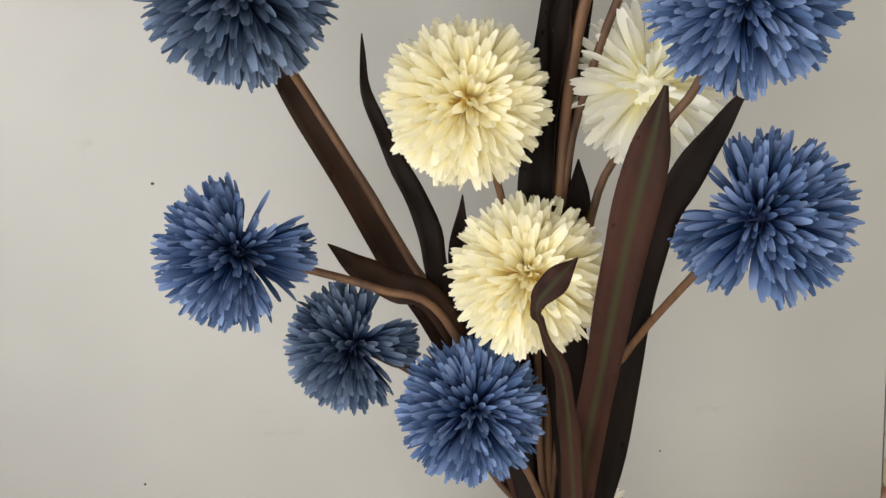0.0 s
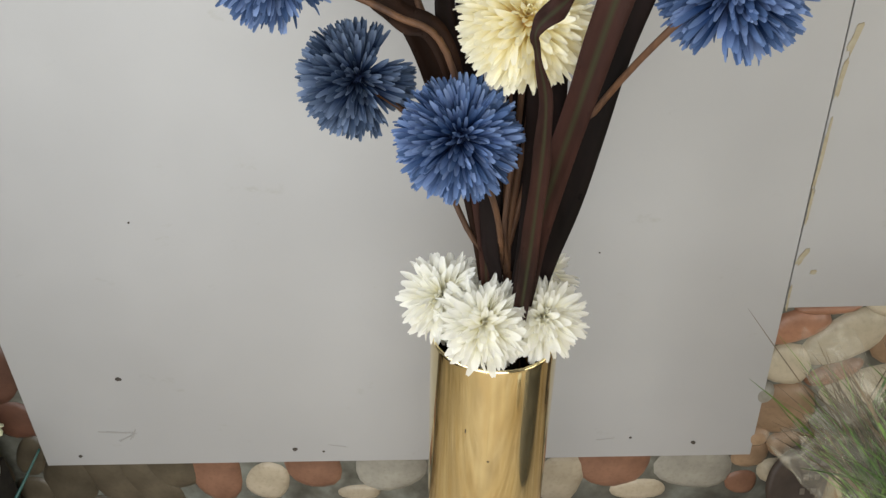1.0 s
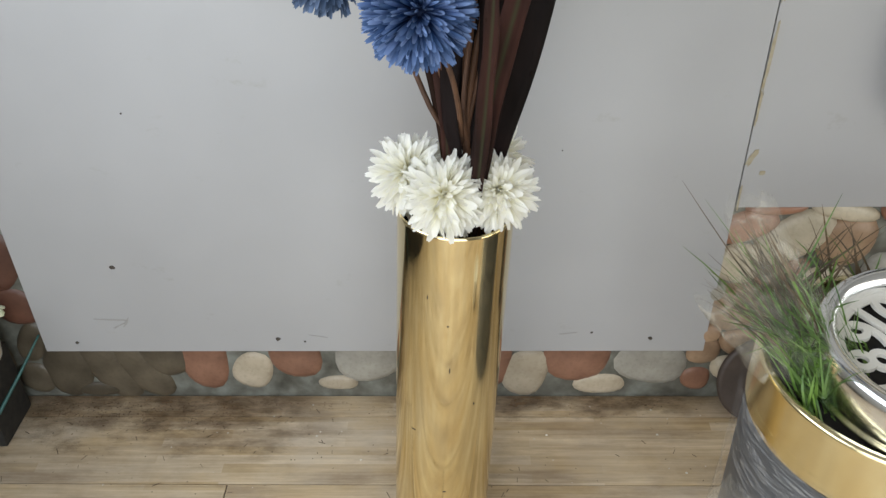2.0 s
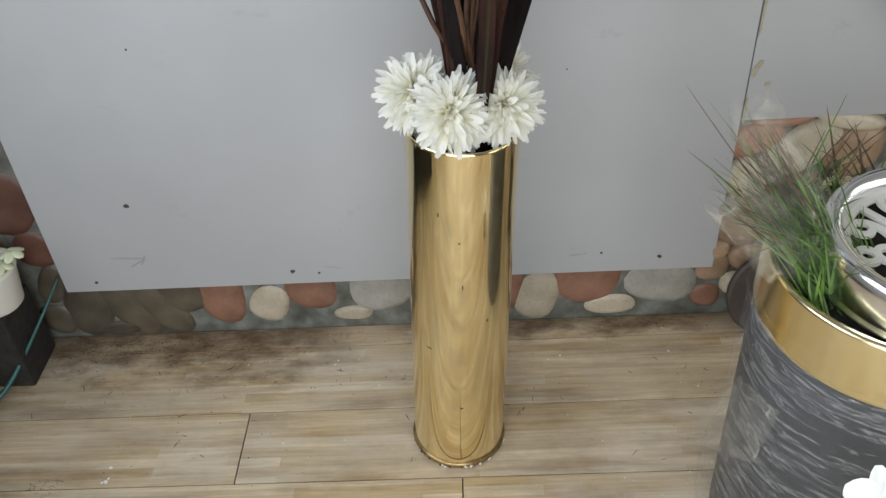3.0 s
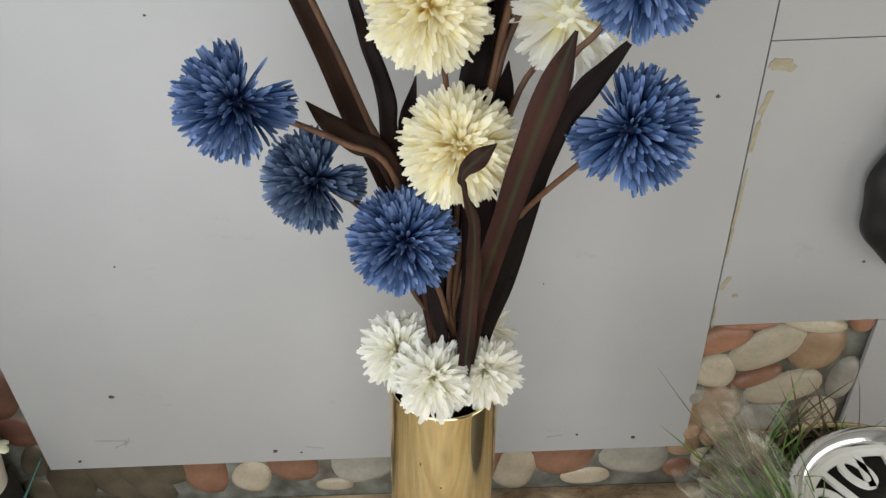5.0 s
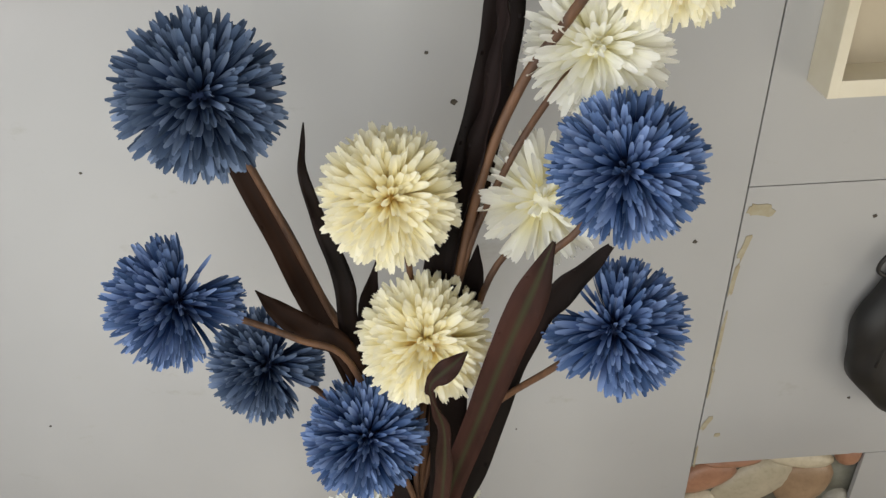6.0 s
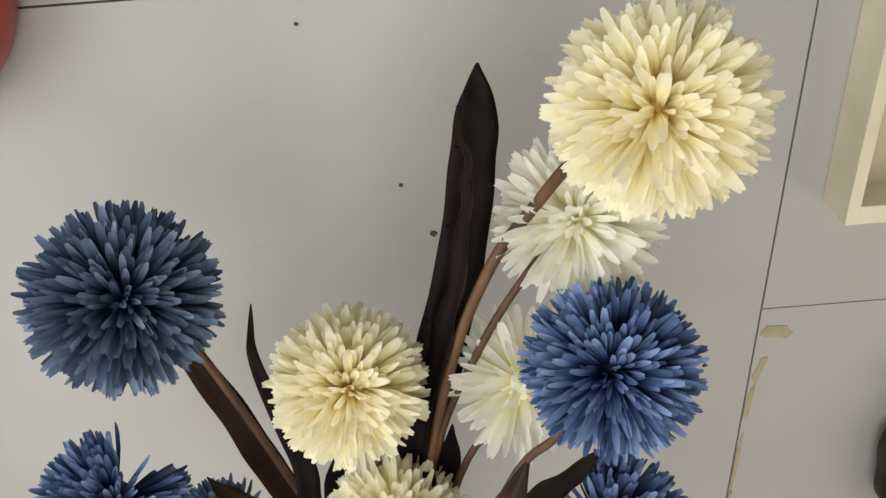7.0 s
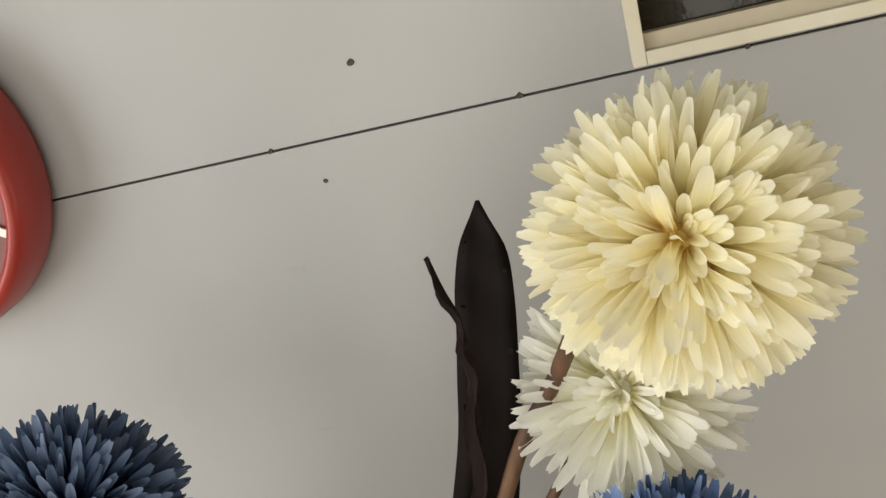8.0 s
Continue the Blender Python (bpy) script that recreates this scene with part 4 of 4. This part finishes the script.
# ---- wrapped tub with grass and the skeleton clock ----
TX, TY, TR, TH = 0.576, -0.455, 0.1716, 0.52
tub = thing("tub", "dark grey plastic tub with a gold band, wrapped in clear film", "plant tub", at=(TX, TY, 0))
part("body", lathe([(0.0, 0.0), (TR - 0.008, 0.0), (TR - 0.004, 0.006), (TR - 0.002, 0.43), (TR - 0.006, 0.44), (TR - 0.02, 0.44), (TR - 0.02, 0.49), (0.0, 0.49)], 96), M_POT, tub, "dark grey body", True)
part("gold_band", lathe([(TR - 0.001, 0.432), (TR, 0.436), (TR, 0.439), (TR, TH - 0.006), (TR, TH - 0.003), (TR - 0.002, TH), (TR - 0.008, TH), (TR - 0.010, TH - 0.004), (TR - 0.010, 0.445)], 96), M_BAND, tub, "satin gold band round the rim", True)
b = bmesh.new()
rings = []
for j in range(26):
    z = 0.004 + 0.445 * j / 25
    ring = []
    for i in range(120):
        a = 2 * math.pi * i / 120
        flare = 0.024 * max(0.0, 1 - z / 0.26) * (0.6 + 0.4 * math.sin(3 * a + 1))
        cr = 0.0035 * noise.noise(Vector((4 * math.cos(a), 4 * math.sin(a), 9 * z + 2 * a))) + 0.003 * math.sin(48 * z + 3 * a)
        r = TR + 0.005 + flare + abs(cr)
        ring.append(b.verts.new((r * math.cos(a), r * math.sin(a), z)))
    rings.append(ring)
for p, q in zip(rings, rings[1:]):
    for i in range(120):
        b.faces.new((p[i], p[(i + 1) % 120], q[(i + 1) % 120], q[i]))
part("film_wrap", b, M_FILM, tub, "crumpled clear wrapping film", True)
b = bmesh.new()
g = []
for j in range(8):
    row = []
    for i in range(8):
        u, v = i / 7, j / 7
        a = radians(184 + 26 * u)
        r = TR + 0.012 + 0.055 * v * (1 - 0.55 * u) + 0.006 * noise.noise(Vector((5 * u, 5 * v, 2.0)))
        row.append(b.verts.new((r * math.cos(a), r * math.sin(a), 0.345 + 0.02 * u - 0.115 * v * (1 - 0.3 * u) + 0.006 * noise.noise(Vector((4 * u, 6 * v, 7.0))))))
    g.append(row)
for j in range(7):
    for i in range(7):
        b.faces.new((g[j][i], g[j][i + 1], g[j + 1][i + 1], g[j + 1][i]))
part("film_flap", b, M_SLEEVE, tub, "loose corner of clear film", True)

tagged(part("filling", lathe([(0.0, 0.491), (TR - 0.012, 0.491), (TR - 0.012, 0.498), (0.0, 0.503)], 48), M_SOIL, m=pose(TX, TY, 0)), "dark filling inside the tub", "filling")


def blades(name, label, foot, spread, tips, count, length, seed, mat_low, mat_high, dry):
    """A tuft of narrow bent blades between a foot and a cloud of tips."""
    rng = random.Random(seed)
    b = bmesh.new()
    for i in range(count):
        p0 = Vector(foot) + Vector((rng.uniform(-1, 1) * spread[0], rng.uniform(-1, 1) * spread[1], 0))
        p2 = Vector(tips[0]) + Vector([rng.gauss(0, s) for s in tips[1]])
        p2 = p0 + (p2 - p0) * rng.uniform(*length)
        p1 = p0.lerp(p2, 0.5) + Vector((rng.gauss(0, 0.010), rng.gauss(0, 0.010), rng.uniform(0.0, 0.03)))
        side = Vector((rng.uniform(-1, 1), rng.uniform(-1, 1), 0)).normalized()
        w = rng.uniform(0.0011, 0.0026)
        rows = []
        for j in range(7):
            t = j / 6
            p = p0 * (1 - t) ** 2 + p1 * 2 * t * (1 - t) + p2 * t * t
            hw = w * (1 - t) ** 0.6 + 0.0002
            rows.append((b.verts.new(p - side * hw), b.verts.new(p + side * hw), t))
        for r, s in zip(rows, rows[1:]):
            f = b.faces.new((r[0], r[1], s[1], s[0]))
            f.material_index = 1 if s[2] > dry + 0.25 * math.sin(i * 2.3) and i % 4 else 0
    return tagged(part(name, b, [mat_low, mat_high]), label, "artificial grass", "grass bundles", "stuff")


blades("grass_bundle", "bundle of green plastic grass with brown tips in a tall film sleeve", (0.48, -0.44, 0.496), (0.03, 0.03), ((0.372, -0.40, 0.672), (0.012, 0.014, 0.016)), 150, (0.5, 1.02), 5, M_GRASS, M_GRASSDRY, 0.55)
blades("grass_bundle", "brown-tipped plastic grass fanning out of its torn sleeve", (0.475, -0.45, 0.496), (0.025, 0.03), ((0.352, -0.41, 0.606), (0.012, 0.02, 0.015)), 100, (0.7, 1.04), 8, M_GRASS, M_GRASSDRY, 0.6)
blades("grass_bundle", "few long stray brown grass blades above the sleeves", (0.46, -0.445, 0.496), (0.02, 0.02), ((0.318, -0.40, 0.655), (0.014, 0.02, 0.045)), 9, (0.8, 1.05), 11, M_GRASS, M_GRASSDRY, 0.4)
blades("grass_bundle", "upright bundle of brown-tipped plastic grass behind the clock", (0.53, -0.335, 0.496), (0.08, 0.02), ((0.53, -0.30, 0.595), (0.06, 0.02, 0.025)), 46, (0.5, 1.1), 6, M_GRASS, M_GRASSDRY, 0.35)
blades("grass_bundle", "bent tuft of green plastic grass at the rim of the tub", (0.485, -0.455, 0.496), (0.05, 0.075), ((0.43, -0.43, 0.575), (0.03, 0.045, 0.02)), 320, (0.5, 1.15), 7, M_GRASS, M_GRASS, 0.7)


def sleeve(foot, mouth, r0, r1, seed, label):
    """A crumpled clear cone of film round a bundle."""
    b = bmesh.new()
    f, t = Vector(foot), Vector(mouth)
    d = (t - f).normalized()
    s = d.cross(Vector((0, 1, 0))).normalized()
    u = s.cross(d)
    rings = []
    n = 44
    for j in range(14):
        k = j / 13
        ring = []
        for i in range(n):
            a = 2 * math.pi * i / n
            r = (r0 + (r1 - r0) * k ** 0.8) * (1 + 0.22 * noise.noise(Vector((2.2 * math.cos(a) + seed, 2.2 * math.sin(a), 5 * k))))
            lift = 0.02 * noise.noise(Vector((3 * math.cos(a), 3 * math.sin(a), seed))) * k
            ring.append(b.verts.new(f + d * ((t - f).length * k + lift) + (s * math.cos(a) + u * math.sin(a) * 0.75) * r))
        rings.append(ring)
    for p, q in zip(rings, rings[1:]):
        for i in range(n):
            b.faces.new((p[i], p[(i + 1) % n], q[(i + 1) % n], q[i]))
    return tagged(part("film_sleeve", b, M_SLEEVE, smooth=True), label, "plastic sleeve", "film sleeves")


sleeve((0.47, -0.43, 0.50), (0.366, -0.40, 0.70), 0.052, 0.026, 3.0, "crumpled clear plastic sleeve round the grass bundle")
sleeve((0.452, -0.46, 0.50), (0.352, -0.42, 0.598), 0.042, 0.032, 8.0, "torn clear plastic sleeve over the edge of the tub")

CX, CY, CZ, CR = 0.598, -0.480, 0.507, 0.1475
sk = thing("skeleton_clock", "chrome-rimmed clock ring with cut-out white numerals lying on the tub", "clock", at=(CX, CY, CZ))
part("rim", lathe([(CR - 0.024, 0.002), (CR - 0.001, 0.002), (CR + 0.001, 0.004), (CR + 0.001, 0.010), (CR - 0.001, 0.013), (CR - 0.001, 0.016), (CR - 0.001, 0.046), (CR - 0.0012, 0.050), (CR - 0.003, 0.060), (CR - 0.008, 0.066), (CR - 0.016, 0.066), (CR - 0.023, 0.060), (CR - 0.026, 0.050), (CR - 0.026, 0.004), (CR - 0.024, 0.002)], 96), M_CHROME, sk, "shiny chrome rim", True)
part("backing", lathe([(0.0, 0.020), (CR - 0.0265, 0.020), (CR - 0.0265, 0.024), (0.0, 0.024)], 64), M_SOIL, sk, "dark backing seen between the numerals")
part("inner_band", lathe([(CR - 0.036, 0.040), (CR - 0.0262, 0.040), (CR - 0.0262, 0.044), (CR - 0.036, 0.044), (CR - 0.036, 0.040)], 96), M_ENAMEL, sk, "white flat band")
part("hub", lathe([(0.0, 0.036), (0.030, 0.036), (0.032, 0.038), (0.032, 0.043), (0.030, 0.045), (0.0, 0.046)], 64), M_ENAMEL, sk, "white centre disc", True)
for h in range(1, 13):
    a = radians(152 - (h - 9) * 30)
    lettering("numeral", str(h), 0.074, 0.0025, M_ENAMEL, sk, Matrix.Translation((0.0855 * math.cos(a), 0.0855 * math.sin(a), 0.042)) @ Matrix.Rotation(a - math.pi / 2, 4, "Z"), "white cut-out")
for name, ln, ang in (("hour_hand", 0.05, 20), ("minute_hand", 0.08, -70)):
    part(name, box(-0.003, 0.003, -0.01, ln, 0.047, 0.049, 0.0006), M_BLACK, sk, "black", m=pose(0, 0, 0, 0, 0, ang))

# ---- dark round plate against the wall ----
plate = thing("round_plate", "dark brown round plate with pale worn marks leaning on the stones", "plate", at=(0.612, -0.052, 0.0))
TILT_P = pose(0, 0, 0, -14, 0, 0) @ pose(0, 0, 0.09)
part("disc", lathe([(0.0, 0.0), (0.086, 0.0), (0.089, 0.003), (0.090, 0.008), (0.088, 0.013), (0.082, 0.015), (0.078, 0.0125), (0.0, 0.012)], 64, m=FRONT), M_DISC, plate, "", True, TILT_P)
for x, z, w in ((-0.022, 0.050, 0.012), (-0.004, 0.050, 0.014), (-0.030, 0.022, 0.012), (-0.012, 0.022, 0.014), (-0.034, -0.006, 0.012), (-0.016, -0.006, 0.014)):
    part("mark", box(x, x + w * 0.7, -0.0135, -0.0118, z - 0.006, z + 0.006, 0.0005), M_WORN, plate, "pale worn bar", m=TILT_P)

# ---- left corner: stand, small pot, teal strip ----
bm = box(-1.05, -0.79, -0.12, -0.012, 0.0, 0.166, 0.004)
# Added arm, mostly out of view, gives the vase a dark mirrored band.
box(-1.05, -0.86, -0.75, -0.12, 0.0, 0.14, 0.004, bm=bm)
tagged(part("stand", bm, M_SOIL), "low dark box by the wall, its long arm added to darken the vase reflection", "stand")
pot = thing("flower_pot", "small white pot with pale artificial flowers on the dark box", "plant pot", at=(-0.820, -0.068, 0.166))
part("body", lathe([(0.0, 0.0), (0.042, 0.0), (0.046, 0.004), (0.056, 0.075), (0.058, 0.078), (0.058, 0.088), (0.055, 0.088), (0.052, 0.076), (0.0, 0.074)], 48), M_ENAMEL, pot, "white glazed body", True)
for i, (x, y, z) in enumerate(((0.052, -0.02, 0.105), (0.075, -0.01, 0.125), (0.03, -0.045, 0.115), (0.0, 0.0, 0.13), (-0.04, -0.03, 0.12))):
    sp = part("sprig", tube([(x * 0.4, y * 0.4, 0.07), (x * 0.8, y * 0.8, z * 0.9), (x, y, z)], (0.0015, 0.001), 6, 4), M_GRASS, pot, "", True)
    for j in range(5):
        a = 6.283 * j / 5 + i
        b = bmesh.new()
        bmesh.ops.create_uvsphere(b, u_segments=8, v_segments=5, radius=1, matrix=Matrix.Diagonal((0.013, 0.010, 0.003, 1)))
        part("petal", b, M_PALE, sp, "", True, Matrix.Translation((x + 0.012 * math.cos(a), y + 0.012 * math.sin(a), z)) @ Matrix.Rotation(a, 4, "Z") @ Matrix.Rotation(0.5, 4, "Y"))
tagged(part("plastic_strip", tube([(-0.733, 0.002, 0.168), (-0.768, -0.06, 0.108), (-0.815, -0.137, 0.038), (-0.852, -0.175, 0.006)], (0.002, 0.0055), 8, 8), M_TEAL, smooth=True), "thin teal plastic strip leaning on the wall", "plastic strip")

# ---- white orchid in front of the tub ----
OX, OY = 0.50, -0.765
orchid = thing("orchid", "white artificial orchid with yellow lips in a small white pot", "artificial flower", at=(OX, OY, 0))
part("pot", lathe([(0.0, 0.0), (0.034, 0.0), (0.037, 0.004), (0.045, 0.07), (0.047, 0.072), (0.047, 0.08), (0.044, 0.08), (0.041, 0.07), (0.0, 0.068)], 40), M_ENAMEL, orchid, "small white pot", True)
part("stem", tube([(0, 0, 0.06), (0.012, 0.02, 0.17), (0.006, 0.05, 0.27), (-0.015, 0.082, 0.372)], (0.0024, 0.0018), 8, 8), M_GRASS, orchid, "thin green stem", True)
M_ORCHID = plain("white_orchid_petal", (0.86, 0.85, 0.80), (0.92, 0.92, 0.89), 0.6, 25)
M_LIP = plain("yellow_orchid_lip", (0.62, 0.42, 0.03), (0.78, 0.58, 0.08), 0.55, 50)


def blossom(at, size, turn):
    bl = part("blossom", lathe([(0.0, -0.004), (0.004, -0.003), (0.005, 0.0), (0.0, 0.004)], 10), M_LIP, orchid, "", True, pose(*at) @ turn)
    for k, (ang, w, ln) in enumerate(((90, 0.62, 0.95), (20, 0.95, 1.0), (160, 0.95, 1.0), (232, 0.6, 0.95), (308, 0.6, 0.95))):
        b = bmesh.new()
        rows = []
        for j in range(7):
            t = j / 6
            hw = size * w * 0.5 * math.sin(math.pi * min(0.97, 0.08 + 0.86 * t)) ** 0.7
            rows.append([b.verts.new((size * ln * t, hw * u, 0.004 * k % 0.008 + size * (0.18 * t - 0.25 * t * t + 0.10 * abs(u) * t))) for u in (-1, -0.5, 0, 0.5, 1)])
        for a, c in zip(rows, rows[1:]):
            for q in range(4):
                b.faces.new((a[q], c[q], c[q + 1], a[q + 1]))
        part("petal", b, M_ORCHID, bl, "", True, Matrix.Rotation(radians(ang), 4, "Z"))
    b = bmesh.new()
    bmesh.ops.create_uvsphere(b, u_segments=10, v_segments=6, radius=1, matrix=Matrix.Translation((0, -size * 0.14, size * 0.16)) @ Matrix.Diagonal((size * 0.16, size * 0.22, size * 0.12, 1)))
    part("lip", b, M_LIP, bl, "yellow lip", True)


blossom((-0.020, 0.078, 0.380), 0.040, Matrix.Rotation(radians(38), 4, "X") @ Matrix.Rotation(radians(-12), 4, "Y"))
blossom((0.028, 0.045, 0.285), 0.044, Matrix.Rotation(radians(52), 4, "X") @ Matrix.Rotation(radians(25), 4, "Y"))

# ---- litter on the floor ----


def crumbs(name, mat, count, seed, size, label, long=False, span=(-0.95, 0.60), deep=0.22, mid=0.0):
    rng = random.Random(seed)
    verts, faces = [], []
    for _ in range(count):
        while True:
            x, y = rng.uniform(*span), -mid - abs(rng.gauss(0, deep)) - 0.004
            if (x - 0.0175) ** 2 + (y + 0.265) ** 2 > 0.09 ** 2 and (x - TX) ** 2 + (y - TY) ** 2 > 0.2 ** 2 and y > -1.0:
                break
        s = size * rng.uniform(0.4, 1.3)
        a = rng.uniform(0, math.pi)
        l, w = (s * rng.uniform(3, 7), s * 0.45) if long else (s, s * rng.uniform(0.6, 1))
        k = len(verts)
        for dx, dy, dz in ((-l, -w, 0), (l, -w, 0), (l, w, 0), (-l, w, 0), (0, 0, s * (0.7 if long else 1.1))):
            verts.append((x + dx * math.cos(a) - dy * math.sin(a), y + dx * math.sin(a) + dy * math.cos(a), dz + 0.0002))
        faces += [(k, k + 1, k + 4), (k + 1, k + 2, k + 4), (k + 2, k + 3, k + 4), (k + 3, k, k + 4)]
    me = bpy.data.meshes.new(name)
    me.from_pydata(verts, [], faces)
    me.materials.append(mat)
    return tagged(new(name, me), label, "litter", kind="stuff")


crumbs("foam_crumbs", M_CRUMB, 70, 3, 0.0016, "scattered white foam crumbs on the floor")
crumbs("dry_bits", M_TWIG, 110, 4, 0.0010, "scattered dark dry plant bits on the floor", True)
crumbs("dirt_specks", M_TWIG, 160, 9, 0.0009, "tiny dark dirt specks on the floor")

crumbs("dirt_heap", M_SAND, 240, 12, 0.0012, "brown crumbly dirt gathered where floor meets wall", False, (-0.80, -0.38), 0.03)
crumbs("dirt_heap", M_SAND, 200, 13, 0.0008, "thin line of brown dirt along the foot of the wall", False, (-0.40, 0.52), 0.012)
crumbs("dry_bits", M_TWIG, 60, 14, 0.0009, "dry plant bits lying near the dirty corner", True, (-0.75, -0.2), 0.08)


crumbs("dust_clump", M_TWIG, 40, 15, 0.0006, "fuzzy clump of dry bits and dust on the floor", True, (-0.715, -0.665), 0.02, 0.335)
crumbs("foam_crumbs", M_CRUMB, 5, 16, 0.0032, "few larger white foam chips on the floor", False, (-0.59, -0.56), 0.025, 0.31)


def dirt_patch(x0, x1, y0, y1, label):
    """A thin uneven sheet of dirt on the planks, densest towards the wall."""
    b = bmesh.new()
    uv = b.loops.layers.uv.new("UVMap")
    nx, ny = 24, 6
    g = [[b.verts.new((x0 + (x1 - x0) * i / nx, y0 + (y1 - y0) * j / ny, 0.0007 + 0.0012 * (j / ny) ** 2)) for i in range(nx + 1)] for j in range(ny + 1)]
    for j in range(ny):
        for i in range(nx):
            f = b.faces.new((g[j][i], g[j][i + 1], g[j + 1][i + 1], g[j + 1][i]))
            for loop, (u, v) in zip(f.loops, ((i, j), (i + 1, j), (i + 1, j + 1), (i, j + 1))):
                loop[uv].uv = (u / nx, v / ny)
    return tagged(part("dirt_patch", b, M_DIRT, smooth=True), label, "dirt", kind="stuff")


dirt_patch(-0.90, -0.16, -0.15, 0.010, "patchy brown dirt in the corner by the wall")
dirt_patch(-0.16, 0.60, -0.055, 0.010, "thin patchy dirt along the foot of the wall")

# ---- floor planks ----
PLANK_W, PLANK_L, JOINT = 0.154, 1.2, 0.0011
row_y = 0.012
r = 0
while row_y > RY:
    y1 = row_y
    y0 = max(RY, y1 - (0.055, 0.162)[r] if r < 2 else y1 - PLANK_W)
    first = -0.36 + 0.383 * (r - 2)
    cuts = [RXL, 0.66, RX] if r < 2 else sorted({RXL, RX} | {round(first + PLANK_L * k, 3) for k in range(-4, 4) if RXL < first + PLANK_L * k < RX})
    for a, c in zip(cuts, cuts[1:]):
        part("plank", box(a + JOINT, c - JOINT, y0 + JOINT, y1 - JOINT if r else y1, -0.006, 0.0, 0.0006), M_TILE, floor)
    row_y = y0
    r += 1
